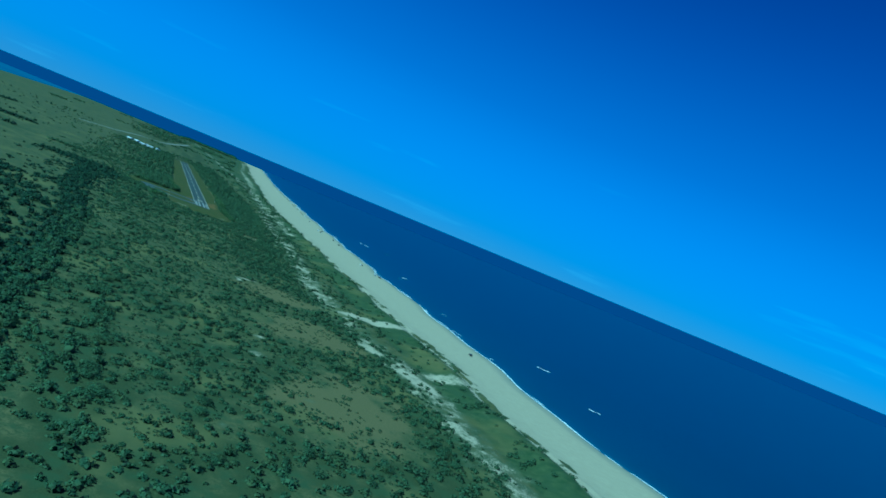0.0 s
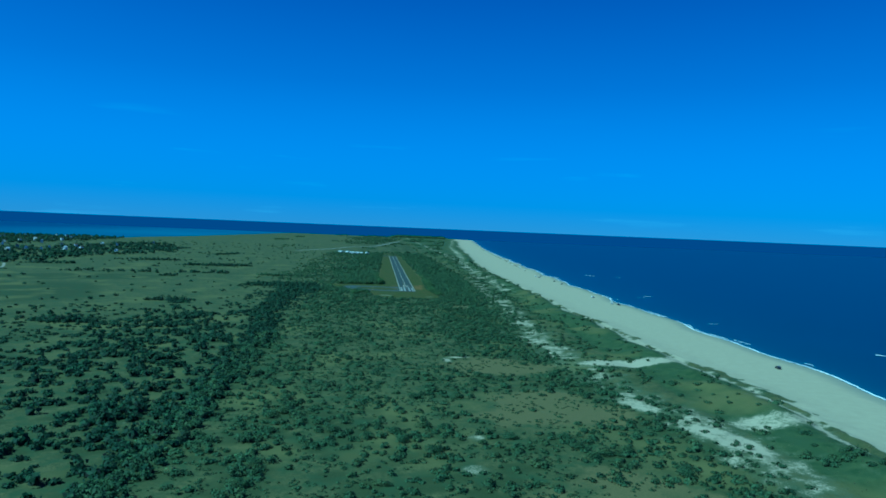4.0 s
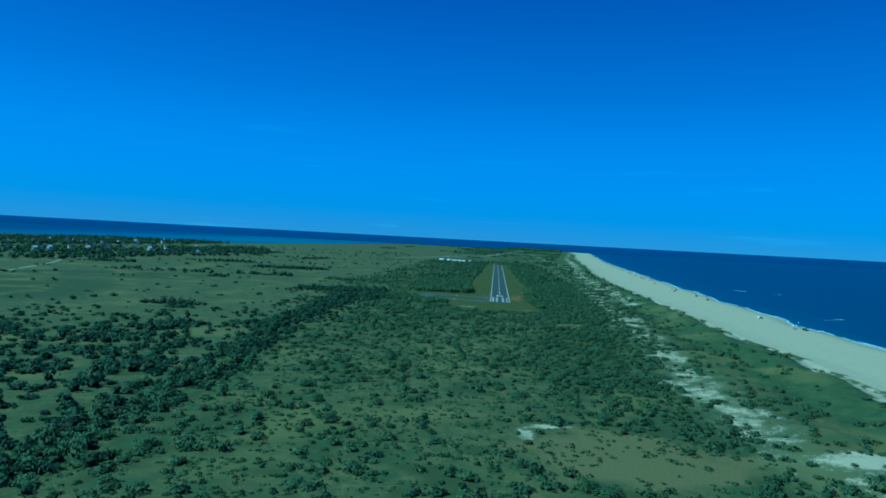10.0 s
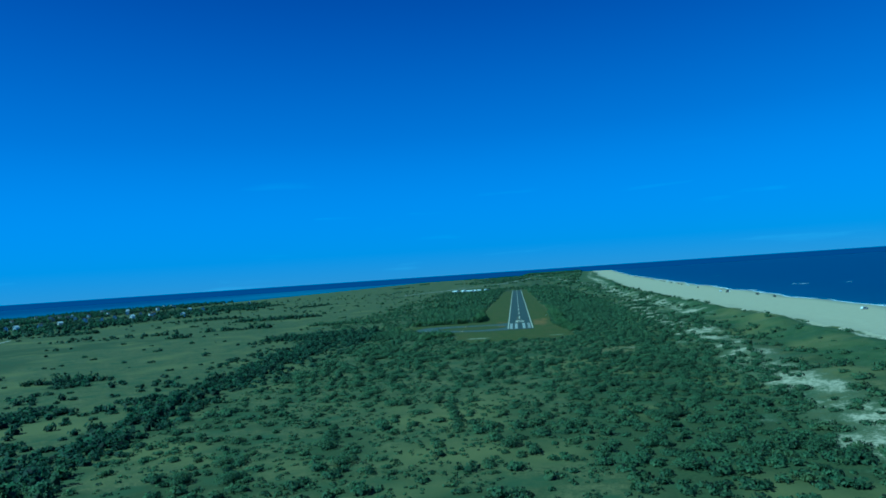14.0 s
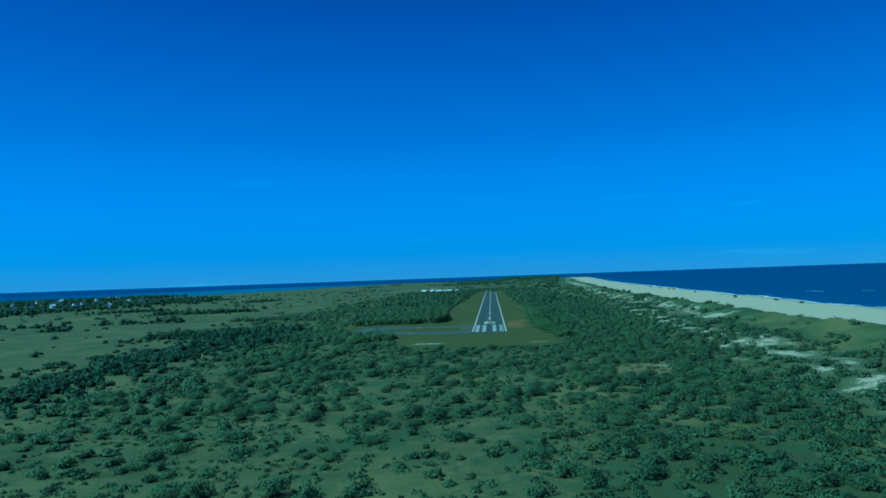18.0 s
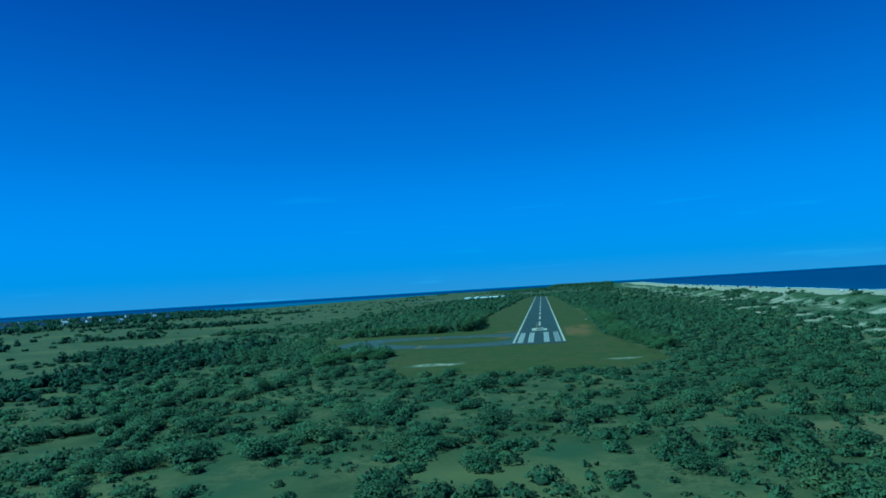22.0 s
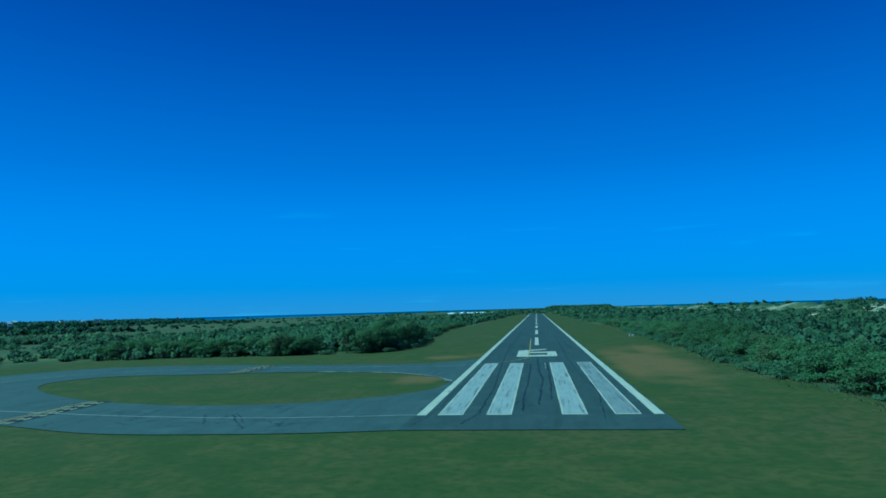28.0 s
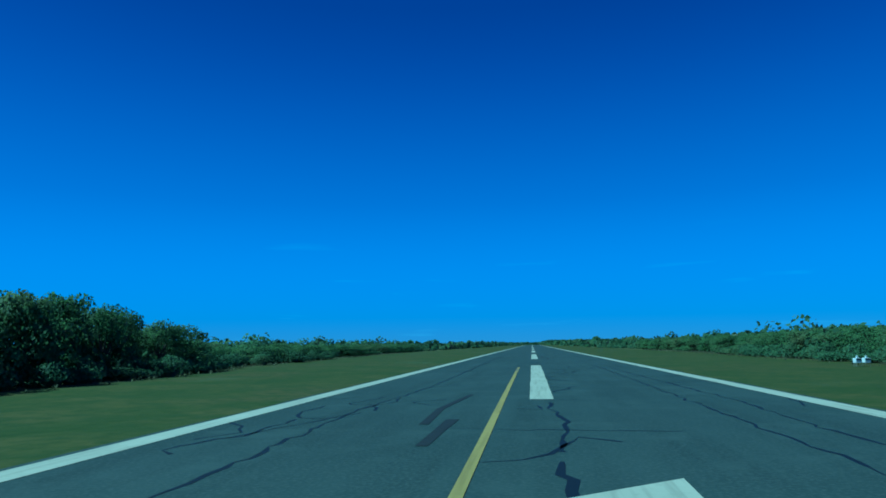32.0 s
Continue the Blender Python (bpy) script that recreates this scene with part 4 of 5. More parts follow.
zone("scrub", 85, 150, -700, 300, 3.6, 13, 70, 0.19, M_LEAF, "dark shrub clumps among sandy dunes", 1.35)
zone("woodland", -290, -100, -900, -330, 4.2, 14, 36, 0.42, M_WOODLAND, "belt of dark bushy shrubs and low trees", 1.0)
zone("woodland", -290, -100, -330, 48, 3.6, 15, 48, 0.32, M_WOODLAND, "belt of dark bushy shrubs and low trees", 1.0)
zone("woodland", -60, -20, 48, 330, 2.7, 16, 80, 0.18, M_LEAF, "dense green thicket beside the runway", 1.0)
zone("woodland", -200, -60, 48, 330, 3.1, 21, 42, 0.28, M_LEAF, "dense green thicket west of the runway", 1.0)
zone("woodland", 18, 50, -60, 330, 2.7, 17, 76, 0.19, M_LEAF, "dense green thicket beside the runway", 1.0)
zone("woodland", 50, 110, -60, 330, 3.0, 22, 60, 0.22, M_LEAF, "green thicket behind the dunes", 1.0)
zone("woodland", -240, 170, 330, 1100, 5.2, 18, 13, 0.62, M_LEAF, "distant dense green thicket", 1.15)
zone("woodland", -1100, -240, -330, 1500, 5.0, 19, 14, 0.62, M_WOODLAND, "hedges and clumps of trees on meadow", 1.25)
zone("scrub", -100, 85, -1000, -700, 4.6, 20, 30, 0.40, M_LEAF, "scattered low green coastal shrubs in dry grass", 1.5)


# seedlings and low tussocks between the shrubs
r = np.random.default_rng(55)
x, y = r.uniform(-108, 84, 17000), r.uniform(-690, -62, 17000)
dens = thicket_at(x, y)[0]
keep = (dens < 0.6) & (dens > 0.02) & (vnoise(x, y, 11, 57) > 0.40) & (sand_at(x, y) < 0.3)
x, y = x[keep], y[keep]
rad = r.uniform(0.4, 1.3, len(x))
thicket("scrub", x, y, rad, rad * r.uniform(0.3, 0.6, len(x)), 16, 0.20, 56, M_LEAF, "small seedling shrubs and tussocks in dry grass")

# nearest shrubs and trees, each a thing
def shrub_mesh(seed, cards=900, card=0.055):
    rng = np.random.default_rng(seed)
    one = np.ones(1)
    v1, away = crowns(0 * one, 0 * one, 0 * one, one, one, cards, card, rng, 7)
    v2, q2 = core_domes(0 * one, 0 * one, 0 * one, one * 0.62, one * 0.5, rng)
    me = fast_mesh("foliage", np.concatenate([v1, v2]), np.concatenate([np.arange(len(v1)).reshape(-1, 4), q2 + len(v1)]), M_LEAF)
    set_outward(me, away)
    return me


def stem_meshes(seed):
    r = random.Random(seed)
    out = []
    for k in range(3):
        a = 2.1 * k + r.uniform(0, 1.2)
        out.append(tube_mesh("stem", [[(Vector((0.06 * math.cos(a), 0.06 * math.sin(a), -0.05)), 0.05), (Vector((0.3 * math.cos(a), 0.3 * math.sin(a), 0.4)), 0.03), (Vector((0.5 * math.cos(a + 0.3), 0.5 * math.sin(a + 0.3), 0.72)), 0.012)]], M_BARK, 5))
    return out


shrub_kinds = []
for k in range(7):
    shrub_kinds.append((shrub_mesh(900 + k), stem_meshes(k)))
rng = random.Random(9)
for i, (x, y, r, h) in enumerate(SINGLES):
    fol, stems = shrub_kinds[i % 7]
    base = new("shrub")
    label = "rounded dark green shrub on dry grass" if h < 2.6 else "tall bushy dark green shrub on dry grass"
    tagged(base, label, "shrub", "shrubs below the approach")
    base.matrix_basis = Matrix.LocRotScale((x, y, float(ground_z(x, y))), Euler((0, 0, rng.uniform(0, 6.28))), (r, r, h))
    part("foliage", fol, base)
    for stem in stems:
        part("stem", stem, base)


def tree_parts(seed, lumps=15, cards=5600, leaf=1.0):
    """A low wind-shaped tree about one metre high and wide, to be scaled: trunk with limbs, and a crown."""
    r, rng = random.Random(seed), np.random.default_rng(seed)
    paths, spots = [], []
    lean = Vector((r.uniform(-0.06, 0.06), r.uniform(-0.06, 0.06), 0))
    fork = Vector((0, 0, 0.22)) + lean
    paths.append([(Vector((0, 0, -0.04)), 0.035), (Vector((0, 0, 0.1)) + lean * 0.5, 0.028), (fork, 0.022)])
    for k in range(lumps):
        a, d, hgt = k * 2.4 + r.uniform(-0.4, 0.4), r.uniform(0.08, 0.40), r.uniform(0.42, 0.74)
        end = Vector((d * math.cos(a), d * math.sin(a), hgt - 0.25 * d))
        paths.append([(fork, 0.016), (fork.lerp(end, 0.55) + Vector((0, 0, -0.03)), 0.010), (end, 0.004)])
        spots.append((end, r.uniform(0.16, 0.25)))
    for k in range(11):
        a = k * 1.3 + r.uniform(0, 0.5)
        d = r.uniform(0.22, 0.42)
        spots.append((Vector((d * math.cos(a), d * math.sin(a), r.uniform(0.06, 0.30))), r.uniform(0.13, 0.20)))
    c = np.array([tuple(s[0]) for s in spots])
    s = np.array([q[1] for q in spots])
    pick = rng.integers(0, len(spots), cards)
    d = rng.normal(0, 1, (cards, 3))
    d /= np.linalg.norm(d, axis=1, keepdims=True)
    d[:, 2] = np.where(d[:, 2] < -0.3, -d[:, 2], d[:, 2])
    pos = c[pick] + d * s[pick][:, None] * rng.uniform(0.62, 1.08, (cards, 1)) * np.array([1, 1, 0.8])
    pos[:, 2] = np.clip(pos[:, 2], 0.015, 1.05)
    v = leaf_cards(pos, d, rng.uniform(0.008, 0.021, cards) * leaf, rng, 0.7)
    crown = fast_mesh("crown", v, np.arange(len(v)).reshape(-1, 4), M_TREE)
    away = d + 0.5 * (pos - np.array([0, 0, 0.35]))
    set_outward(crown, np.repeat(away / np.linalg.norm(away, axis=1, keepdims=True), 4, axis=0))
    return tube_mesh("trunk", paths, M_BARK, 6), crown


tree_kinds = [tree_parts(40 + k) for k in range(8)]
light_kinds = [tree_parts(60 + k, 13, 2400, 1.4) for k in range(6)]


def tree(x, y, h, w, label, group):
    base = tagged(new("tree"), label, "tree", group)
    kind = rng.choice(tree_kinds if 45 < y < 190 else light_kinds)
    base.matrix_basis = Matrix.LocRotScale((x, y, float(ground_z(x, y))), Euler((0, 0, rng.uniform(0, 6.28))), (w, w, h))
    part("trunk", kind[0], base)
    part("crown", kind[1], base)


y = 75.0
while y < 265:
    big = 0.74 + 1.06 * math.exp(-((y - 97) / 27.0) ** 4)
    for row in range(2 if y < 170 else 1):
        x = float(clear_left(y)) - 1.2 - row * 3.4 - rng.uniform(0, 1.8)
        tree(x, y + rng.uniform(-1.2, 1.2), rng.uniform(3.1, 4.0) * big * (1 + 0.10 * row), rng.uniform(4.0, 5.6), "dense green wind-shaped tree at the turf's edge", "trees along the runway")
    y += rng.uniform(2.6, 3.8)
for k in range(26):
    t = k / 25
    tree(-84 + 40 * t + rng.uniform(-1, 1), 73.5 + 3.0 * t + (k % 2) * 3.5 + rng.uniform(-1, 1), rng.uniform(3.6, 4.8), rng.uniform(4.4, 5.8), "dense green wind-shaped tree at the turf's edge", "trees along the runway")
y = -40.0
while y < 265:
    for row in range(2 if y < 170 else 1):
        x = float(clear_right(y)) + 1.6 + row * 3.6 + rng.uniform(0, 2.2)
        tree(x, y + rng.uniform(-1.2, 1.2), rng.uniform(2.8, 3.6) * (1 + 0.15 * row) * (1 + 0.45 * math.exp(-((y - 76) / 24.0) ** 4) + 0.12 * math.exp(-((y - 130) / 40.0) ** 2)), rng.uniform(4.0, 5.6), "dense green wind-shaped tree at the turf's edge", "trees along the runway")
    y += rng.uniform(2.8, 4.0)
for k in range(34):
    t = k / 33
    y = -36 + 88 * t
    x = float(clear_left(y)) - 3.5 + rng.uniform(-3, 1)
    tree(x, y, rng.uniform(2.2, 3.4), rng.uniform(3.6, 5.0), "low bushy tree behind the taxiway loop", "trees along the runway")

for k in range(26):
    t = k / 25
    tree(-60 + 13 * t - abs(rng.gauss(0, 3)), -46 + 24 * t + rng.uniform(-4, 3), rng.uniform(2.6, 3.7), rng.uniform(4.6, 6.2), "low bushy tree in front of the taxiway loop", "trees along the runway")

# low bushes that skirt the trees
for side in (-1, 1):
    y = 74.0 if side < 0 else 20.0
    while y < 175:
        edge = float(clear_left(y)) + 0.6 if side < 0 else float(clear_right(y)) - 0.4
        fol, stems = rng.choice(shrub_kinds)
        base = tagged(new("shrub"), "low green bush at the foot of the trees", "shrub", "bushes along the turf")
        wide, high = rng.uniform(1.2, 2.2), rng.uniform(0.8, 1.9)
        bx = edge - side * rng.uniform(-0.6, 1.6) * -1
        base.matrix_basis = Matrix.LocRotScale((bx, y, float(ground_z(bx, y))), Euler((0, 0, rng.uniform(0, 6.28))), (wide, wide, high))
        part("foliage", fol, base)
        for stem in stems:
            part("stem", stem, base)
        y += rng.uniform(1.7, 3.4)

# rough grass tufts on the turf and dunes
def tufts(name, x, y, size, blades, seed, mat, label):
    r = np.random.default_rng(seed)
    z = ground_z(x, y)
    n = len(x)
    a = r.uniform(0, 2 * np.pi, (n, blades))
    lean = r.uniform(0.2, 0.7, (n, blades)) * size[:, None]
    h = r.uniform(0.6, 1.1, (n, blades)) * size[:, None]
    bx, by = x[:, None] + 0.25 * lean * np.cos(a), y[:, None] + 0.25 * lean * np.sin(a)
    w = 0.06 * size[:, None] + 0 * a
    p0 = np.stack([bx - w * np.sin(a), by + w * np.cos(a), z[:, None] + 0 * a], 2)
    p1 = np.stack([bx + w * np.sin(a), by - w * np.cos(a), z[:, None] + 0 * a], 2)
    tip = np.stack([x[:, None] + lean * np.cos(a), y[:, None] + lean * np.sin(a), z[:, None] + h], 2)
    v = np.stack([p0, p1, tip], 2).reshape(-1, 3)
    me = fast_mesh(name, v, np.arange(len(v)).reshape(-1, 3), mat)
    set_outward(me, np.zeros((0, 3)))
    return tagged(new(name, me), label, "grass", kind="stuff")


r = np.random.default_rng(77)
x, y = r.uniform(98, 152, 5000), r.uniform(-640, 330, 5000)
keep = (sand_at(x, y) < 0.6) & (vnoise(x, y, 10, 91) > 0.38)
tufts("grass", x[keep], y[keep], r.uniform(0.25, 0.6, keep.sum()), 9, 1, M_STRAW, "tufts of dune grass on sand")
x, y = r.uniform(-84, 50, 90000), r.uniform(-78, 240, 90000)
edge = np.minimum(x - clear_left(y), clear_right(y) - x)
keep = (edge < 3.5 * r.uniform(0, 1, 90000)) & (edge > -2.5) & ((x < -10.2) | (x > 10.2)) & ~((x > -70) & (y > -10) & (y < 55) & (x < -9))
tufts("grass", x[keep], y[keep], r.uniform(0.14, 0.34, keep.sum()), 14, 2, M_STRAW, "uncut grass along the thicket's foot")

# ---- surf
def surf_line(offset, width, gap, seed, amp):
    r = np.random.default_rng(seed)
    y = np.arange(-1000, 4200, 3.0)
    w = width * np.clip((vnoise(y, 0 * y, 26, seed) - gap) / (1 - gap), 0, 1) ** 0.7 * (0.6 + 0.8 * vnoise(y, 0 * y, 5, seed + 1))
    x = water_x(y) + offset + amp * (vnoise(y, 0 * y, 18, seed + 2) - 0.5) + 0.5 * r.normal(0, 0.4, len(y))
    z = np.full(len(y), -0.26)
    v = np.stack([np.stack([x - w / 2, y, z], 1), np.stack([x + w / 2, y, z + 0.10], 1)], 1).reshape(-1, 3)
    k = np.arange(len(y) - 1) * 2
    q = np.stack([k, k + 1, k + 3, k + 2], 1)
    return v, q[(w[:-1] > 0.25) | (w[1:] > 0.25)]


vs, qs, n = [], [], 0
for off, wid, gap, sd, amp in ((0.8, 1.7, 0.16, 1, 2.0), (4.2, 1.2, 0.58, 4, 3), (9.0, 1.0, 0.72, 8, 6)):
    v, q = surf_line(off, wid, gap, sd, amp)
    vs.append(v)
    qs.append(q + n)
    n += len(v)
tagged(new("surf", fast_mesh("surf", np.concatenate(vs), np.concatenate(qs), M_FOAM)), "white lines of breaking surf along the beach", "surf", kind="stuff")


def whitecap(cx, cy, length, seed):
    r = random.Random(seed)
    line = wander([(cx, cy), (cx + length * 0.3, cy - length * 0.2), (cx + length * 0.75, cy - length * 0.55)], 1.6, 0.4, seed)
    me = ribbon("breaker", line, length * 0.16, -0.2, M_FOAM, seed, 0.85)
    tagged(new("breaker", me), "white breaking crest on open blue water", "wave", "breaking waves offshore")


for i, (x, y, s) in enumerate(((310, -352, 16), (286, -470, 12), (392, 392, 14), (430, 1070, 22), (286, 20, 12), (304, 38, 10), (348, 426, 22), (262, -210, 9))):
    whitecap(x, y, s, i)

# ---- vehicles on the beach
M_GLASS = plain("dark_glass", (0.02, 0.025, 0.03), 0.15, 0.5)
M_TYRE = plain("tyre_rubber", (0.02, 0.02, 0.02), 0.9)
M_CHROME = plain("grey_metal", (0.35, 0.35, 0.36), 0.4, 0.5)
CAR_PAINT = {name: plain(name + "_car_paint", c, 0.35, 0.5) for name, c in (("white", (0.75, 0.75, 0.74)), ("dark", (0.03, 0.035, 0.045)), ("red", (0.20, 0.03, 0.025)), ("silver", (0.42, 0.43, 0.44)))}


def wheel_mesh():
    bm = bmesh.new()
    bmesh.ops.create_cone(bm, cap_ends=True, segments=14, radius1=0.38, radius2=0.38, depth=0.24, matrix=Matrix.Rotation(radians(90), 4, "Y"))
    bmesh.ops.bevel(bm, geom=[e for e in bm.edges if len(e.link_faces) == 2 and any(len(q.verts) > 4 for q in e.link_faces)], offset=0.04, segments=1, affect="EDGES")
    return finish(bm, "wheel", M_TYRE)


WHEEL = wheel_mesh()
SUV = [(-2.25, 0.45), (2.2, 0.45), (2.3, 0.75), (2.2, 1.02), (1.15, 1.10), (0.65, 1.72), (-1.9, 1.78), (-2.2, 1.15)]
TRUCK = [(-2.6, 0.5), (2.5, 0.5), (2.6, 0.8), (2.5, 1.08), (1.5, 1.15), (1.0, 1.78), (-0.4, 1.80), (-0.6, 1.12), (-2.6, 1.10)]


def car(x, y, turn, shape, colour, label):
    base = tagged(new("car"), label, "car", "cars parked on the beach")
    base.matrix_basis = pose(x, y, float(ground_z(x, y)) - 0.02, 0, 0, turn)
    spin = Matrix.Rotation(radians(90), 4, "Z")
    part("body", prism_mesh("body", shape, -0.9, 0.9, CAR_PAINT[colour]), base)
    xs = (0.95, 0.5, -0.35, -0.4) if shape is TRUCK else (1.0, 0.55, -1.7, -1.95)
    part("windows", prism_mesh("windows", [(xs[0], 1.16), (xs[1], 1.66), (xs[2], 1.68), (xs[3], 1.16)], -0.92, 0.92, M_GLASS), base, "dark side glass")
    part("windscreen", prism_mesh("windscreen", [((1.47 if shape is TRUCK else 1.12), 1.20), ((1.12 if shape is TRUCK else 0.76), 1.66), ((1.08 if shape is TRUCK else 0.72), 1.62), ((1.43 if shape is TRUCK else 1.08), 1.16)], -0.78, 0.78, M_GLASS), base, "dark windscreen")
    for wx in (-1.45, 1.5):
        for wy in (-0.84, 0.84):
            part("wheel", WHEEL, base, "", pose(wx, wy, 0.38, 0, 0, 90))
    part("bumper", box_mesh("bumper", 2.2, 2.38, -0.85, 0.85, 0.5, 0.72, M_CHROME, 0.03), base)


CARS = ((206, -411, 80, SUV, "dark"), (230, -82, 100, TRUCK, "dark"), (225, -76, 84, SUV, "silver"), (237, 308, 95, SUV, "dark"), (236, 328, 85, TRUCK, "white"), (247, 338, 92, SUV, "dark"), (253, 488, 80, SUV, "dark"), (262, 574, 96, TRUCK, "white"), (268, 640, 90, SUV, "dark"), (272, 678, 88, SUV, "red"), (276, 747, 93, TRUCK, "dark"), (283, 807, 90, SUV, "white"), (292, 900, 84, SUV, "dark"), (300, 985, 95, TRUCK, "silver"), (318, 1180, 90, SUV, "dark"), (331, 1413, 90, SUV, "white"), (226, -8, 20, SUV, "white"), (240, 180, 84, SUV, "dark"), (243, 232, 95, TRUCK, "dark"), (286, 850, 86, SUV, "dark"), (297, 948, 92, SUV, "white"), (304, 1030, 90, TRUCK, "dark"), (309, 1082, 88, SUV, "dark"), (313, 1130, 94, SUV, "white"), (323, 1240, 90, TRUCK, "dark"), (327, 1300, 86, SUV, "silver"), (335, 1360, 90, SUV, "dark"), (343, 1480, 92, TRUCK, "dark"), (352, 1590, 90, SUV, "white"), (362, 1700, 88, SUV, "dark"))
for x, y, turn, shape, colour in CARS:
    kind = "pickup truck" if shape is TRUCK else "off-road car"
    car(x - 4, y, turn, shape, colour, f"{colour} {kind} parked on sand by the surf")


def umbrella(x, y, colour):
    base = tagged(new("beach_umbrella"), "open beach umbrella standing in the sand", "umbrella", "umbrellas on the beach")
    base.matrix_basis = pose(x, y, float(ground_z(x, y)), 4, 3, 0)
    part("pole", tube_mesh("pole", [[(Vector((0, 0, -0.2)), 0.03), (Vector((0, 0, 2.1)), 0.025)]], M_CHROME), base)
    bm = bmesh.new()
    bmesh.ops.create_cone(bm, cap_ends=False, segments=10, radius1=1.35, radius2=0.05, depth=0.55, matrix=Matrix.Translation((0, 0, 1.95)))
    part("canopy", finish(bm, "canopy", CAR_PAINT[colour]), base)


for x, y, c in ((228, -68, "white"), (238, 300, "white"), (243, 345, "red"), (256, 500, "white"), (266, 600, "white"), (272, 700, "white"), (279, 790, "red")):
    umbrella(x - 5, y, c)

# ---- approach lights unit beside the runway
M_UNIT = plain("white_enamel", (0.80, 0.80, 0.78), 0.4, 0.4)
M_LENS = plain("black_lens_hood", (0.015, 0.015, 0.016), 0.4, 0.4)
for i, (x, y) in enumerate(((22.9, 120.4), (23.6, 120.6))):
    unit = tagged(new("light_unit"), "white approach light box on short legs in turf", "runway light", "approach light units")
    unit.matrix_basis = pose(x, y, float(ground_z(x, y)), 0, 0, 4) @ Matrix.Diagonal((0.46, 0.46, 0.62, 1))
    part("housing", box_mesh("housing", -0.45, 0.45, -0.35, 0.55, 0.42, 0.98, M_UNIT, 0.04), unit)
    part("hood", box_mesh("hood", -0.38, 0.38, -0.40, -0.352, 0.78, 0.95, M_LENS), unit, "black lens hood")
    part("cap", box_mesh("cap", -0.12, 0.12, 0.0, 0.2, 0.98, 1.25, M_UNIT, 0.02), unit)
    for lx in (-0.36, 0.36):
        for ly in (-0.25, 0.42):
            part("leg", tube_mesh("leg", [[(Vector((lx, ly, -0.05)), 0.03), (Vector((lx, ly, 0.43)), 0.03)]], M_CHROME), unit)

# ---- houses
WALLS = [plain("white_siding", (0.86, 0.86, 0.84), 0.7), plain("grey_siding", (0.36, 0.36, 0.34), 0.8), plain("cream_siding", (0.60, 0.55, 0.44), 0.8), plain("cedar_shingle", (0.22, 0.17, 0.12), 0.9)]
ROOFS = [plain("dark_shingle_roof", (0.09, 0.085, 0.08), 0.9), plain("grey_metal_roof", (0.42, 0.43, 0.44), 0.45), plain("brown_shingle_roof", (0.15, 0.11, 0.08), 0.9), plain("white_metal_roof", (0.78, 0.78, 0.77), 0.8, 0.1)]
M_TRIM = plain("white_trim", (0.74, 0.74, 0.72), 0.6)


def house(x, y, turn, w, d, h, wall, roof, label, group, category="house", stilts=0.0, pitch=0.32):
    base = tagged(new("house" if category == "house" else "building"), label, category, group)
    base.matrix_basis = pose(x, y, float(ground_z(x, y)), 0, 0, turn)
    e = stilts + h
    top = e + w * pitch
    part("wall", prism_mesh("wall", [(-w / 2, stilts - 0.1), (w / 2, stilts - 0.1), (w / 2, e), (0, top), (-w / 2, e)], -d / 2, d / 2, WALLS[wall]), base)
    o = 0.45
    k = w * pitch / (w / 2)
    part("roof", prism_mesh("roof", [(-w / 2 - o, e - o * k + 0.06), (0, top + 0.06), (w / 2 + o, e - o * k + 0.06), (w / 2 + o, e - o * k + 0.26), (0, top + 0.28), (-w / 2 - o, e - o * k + 0.26)], -d / 2 - o, d / 2 + o, ROOFS[roof]), base)
    for s in range(max(1, int(h / 2.6))):
        zc = stilts + 1.5 + s * 2.7
        n = max(2, int(d / 3.2))
        for i in range(n):
            yc = -d / 2 + d * (i + 0.5) / n
            for sx in (-1, 1):
                a, b = sorted((sx * (w / 2 + 0.01), sx * (w / 2 + 0.06)))
                win = part("window", box_mesh("window", a, b, yc - 0.55, yc + 0.55, zc - 0.7, zc + 0.7, M_TRIM), base)
                a, b = sorted((sx * (w / 2 + 0.062), sx * (w / 2 + 0.075)))
                part("pane", box_mesh("pane", a, b, yc - 0.45, yc + 0.45, zc - 0.6, zc + 0.6, M_GLASS), win)
        for xc in (-w / 4, w / 4):
            win = part("window", box_mesh("window", xc - 0.55, xc + 0.55, -d / 2 - 0.06, -d / 2 - 0.01, zc - 0.7, zc + 0.7, M_TRIM), base)
            part("pane", box_mesh("pane", xc - 0.45, xc + 0.45, -d / 2 - 0.075, -d / 2 - 0.062, zc - 0.6, zc + 0.6, M_GLASS), win)
    if stilts:
        for px in (-w / 2 + 0.3, w / 2 - 0.3):
            for py in (-d / 2 + 0.3, 0.0, d / 2 - 0.3):
                part("post", box_mesh("post", px - 0.12, px + 0.12, py - 0.12, py + 0.12, -0.2, stilts, M_BARK), base)
    part("door", box_mesh("door", -0.5, 0.5, -d / 2 - 0.07, -d / 2 - 0.01, stilts, stilts + 2.05, ROOFS[2]), base)


def wooded(x, y):
    """The two wooded strips of the village, with a field between them."""
    near = (x < np.interp(y, [180, 234, 397, 505, 562, 707, 900, 1107, 1250], [-625, -566, -555, -544, -502, -482, -520, -600, -700])) & (x > np.interp(y, [180, 300, 545, 660, 696, 869, 1034, 1150], [-640, -800, -840, -804, -735, -754, -736, -680]))
    back = (x < np.interp(y, [380, 618, 1031, 1373, 1560], [-940, -890, -881, -853, -900])) & (x > -1250)
    return (near & (y > 190) & (y < 1200)) | (back & (y > 420))


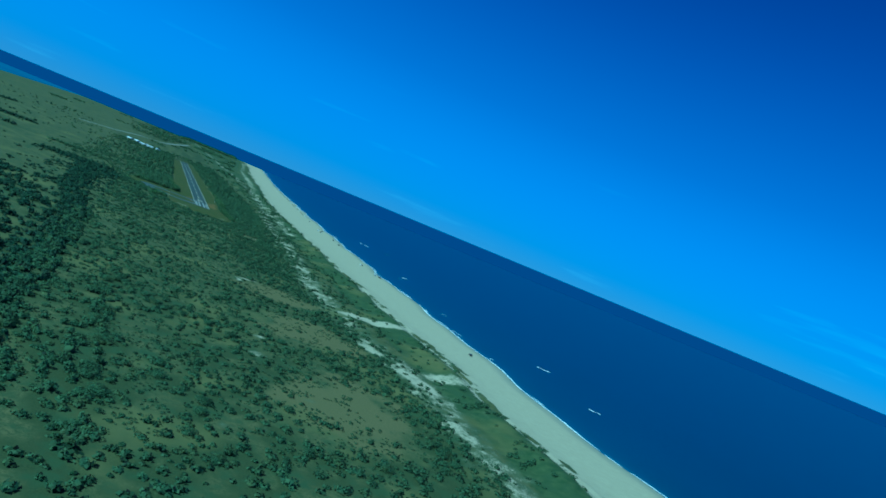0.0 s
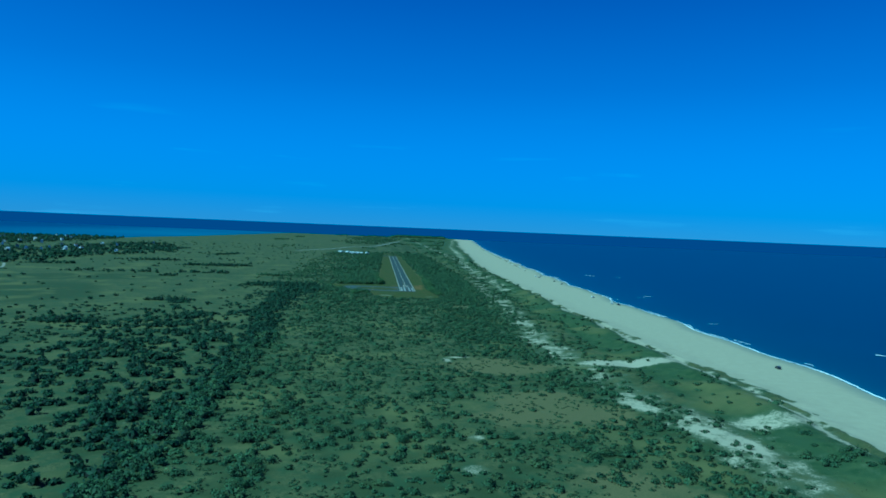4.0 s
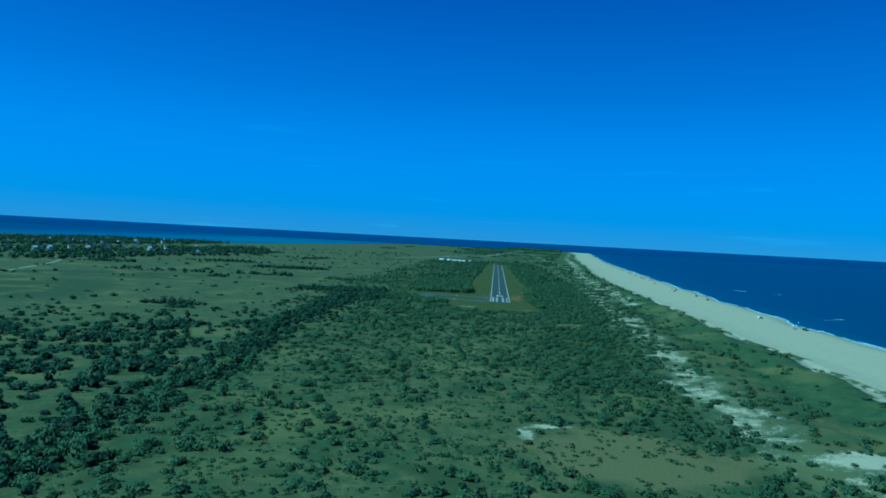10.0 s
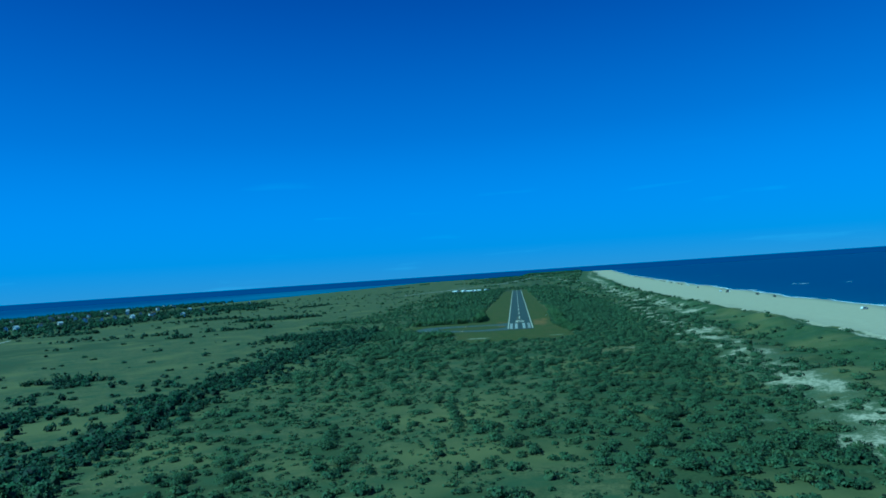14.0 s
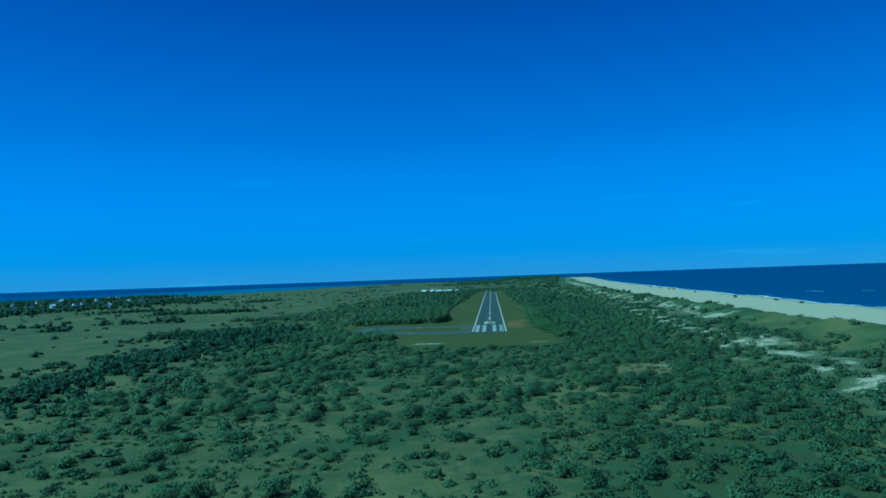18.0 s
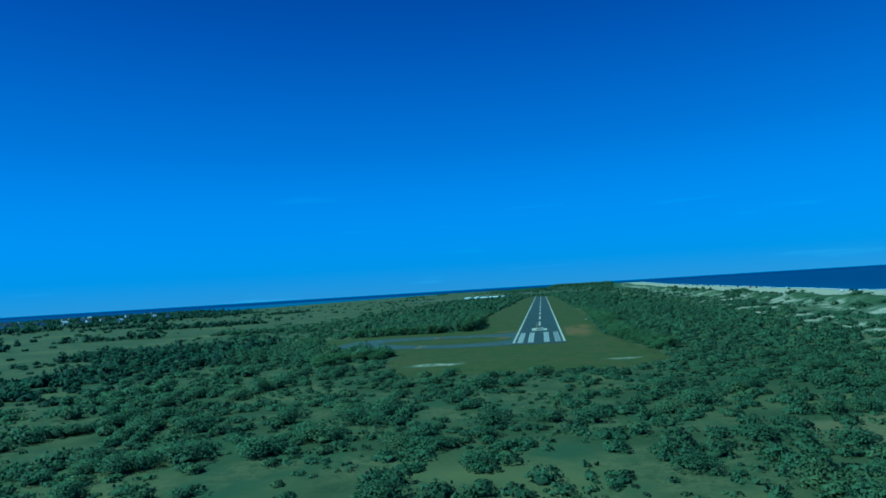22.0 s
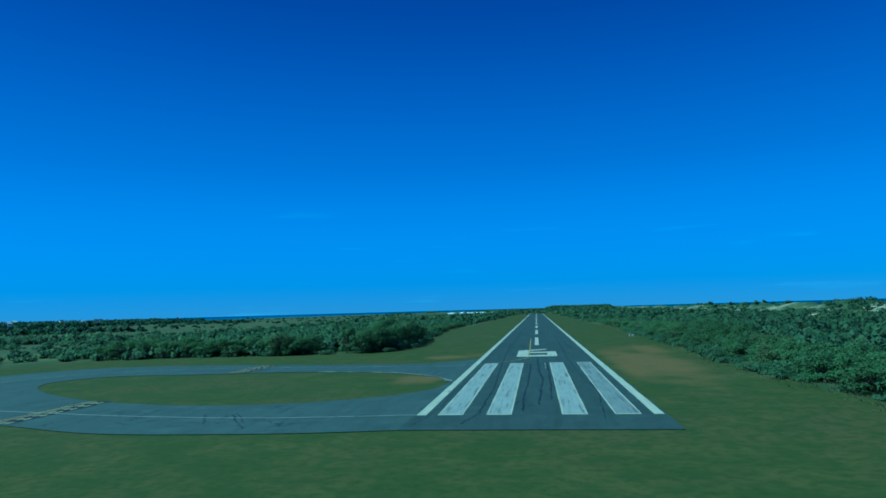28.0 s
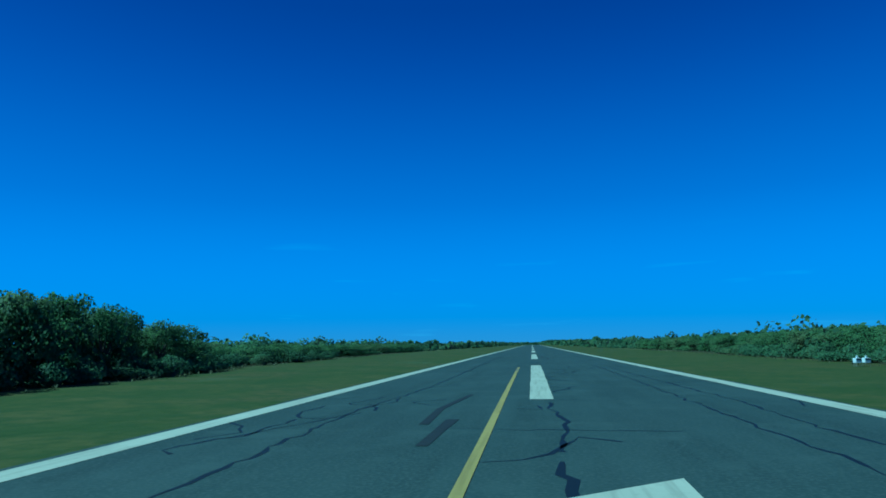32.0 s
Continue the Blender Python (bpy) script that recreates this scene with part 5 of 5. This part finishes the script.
r = random.Random(21)
spots = [(-740, 427), (-752, 462), (-743, 502), (-827, 704), (-904, 856), (-707, 559), (-686, 572), (-912, 1012), (-690, 613), (-839, 893), (-951, 1299), (-551, 583), (-907, 930), (-965, 821)]
while len(spots) < 52:
    x, y = r.uniform(-1180, -640), 380 + 1100 * r.random() ** 1.5
    if wooded(x, y) and all(math.hypot(x - a, y - b) > 26 for a, b in spots):
        spots.append((x, y))
for i, (x, y) in enumerate(spots):
    wall = 0 if i < 14 else r.choice((0, 0, 0, 2, 1))
    roof = r.choice((0, 0, 0, 2, 3))
    tone = ("white", "grey", "cream", "brown")[wall]
    house(x, y, r.uniform(-35, 35), r.uniform(4.4, 5.6), r.uniform(5.5, 7.5), r.choice((4.8, 5.3, 5.9)), wall, roof, f"{tone} clapboard house with a gabled roof among trees", "village houses", stilts=r.choice((1.5, 2.2, 2.8)), pitch=0.42)
for x, y, turn, w, d, h in ((-118, 1040, 20, 12, 20, 2.9), (-94, 1030, 0, 9, 14, 2.6), (-86, 1006, 85, 10, 15, 2.6), (-66, 1012, 10, 10, 12, 3.2), (-138, 1052, 40, 9, 16, 2.7), (-104, 1012, 70, 9, 13, 2.8)):
    house(x, y, turn, w, d, h, 0, 3, "low white airfield building with a pale roof", "airfield buildings", "building", pitch=0.12)

# trees round the village, and the far woods along the island
rn = np.random.default_rng(5)
px, py = rn.uniform(-1250, -480, 5600), rn.uniform(190, 1560, 5600)
keep = wooded(px + 24 * (vnoise(px, py, 40, 17) - 0.5), py) & (vnoise(px, py, 60, 15) > 0.38) & (px > bay_x(py) + 20)
near_house = np.zeros(len(px), bool)
for a, b in spots:
    near_house |= (np.hypot(px - a, py - b) < 11)
keep &= ~near_house
px, py = px[keep], py[keep]
hh = rn.uniform(3.8, 8.0, len(px)) * np.where(px < -860, 1.25, 1.0)
thicket("woodland", px, py, hh * rn.uniform(0.5, 0.8, len(px)), hh, 16, 0.95, 31, M_WOODLAND, "dark bushy trees round the village", "trees")
px, py = rn.uniform(-500, 420, 5200), rn.uniform(1100, 4300, 5200)
keep = (px < dune_x(py) - 70) & (px > bay_x(py) + 40) & (vnoise(px, py, 160, 16) > 0.55 + 0.20 * smooth(-50, -300, px))
keep &= np.abs(px - np.interp(py, [1060, 1250, 1560, 1760, 2450, 3200, 4200], [-260, -190, -120, -45, 40, 120, 220])) > 26
px, py = px[keep], py[keep]
hh = rn.uniform(2.5, 5.0, len(px)) * np.where(py > 2600, 1.7, 1.0)
thicket("woodland", px, py, hh * rn.uniform(0.9, 1.6, len(px)), hh, 16, 1.1, 32, M_LEAF, "distant dark thickets along the island", "trees")

px, py = rn.uniform(60, 430, 900), rn.uniform(3880, 4110, 900)
hh = rn.uniform(8, 12, 900)
thicket("woodland", px, py, hh * rn.uniform(0.7, 1.1, 900), hh, 16, 1.6, 33, M_LEAF, "far wooded rise on the island", "trees")

# the island road beyond the runway, and the apron by the buildings
road_line = curve_through([(-260, 1060), (-190, 1250), (-120, 1560), (-45, 1760), (40, 2450), (120, 3200), (220, 4200)], 10)
tagged(new("road", ribbon("road", road_line, 7.0, 0.35, plain("pale_road", (0.34, 0.325, 0.29), 0.9))), "pale two-lane island road", "road", kind="structure")
tagged(new("pavement", sheet("pavement", [(-125, 960), (-9, 905), (-9, 918), (-60, 990), (-110, 1010)], 0.30, M_ASPHALT)), "asphalt apron by the airfield buildings", "apron", kind="structure")
tagged(new("track", ribbon("track", curve_through([(-440, -120), (-462, -50), (-487, 31), (-514, 100), (-540, 167), (-572, 230)], 8), 3.4, 0.12, plain("pale_sand_track", (0.27, 0.25, 0.19), 0.95), 4, 0.25)), "pale sandy track across the meadow", "track", kind="structure")
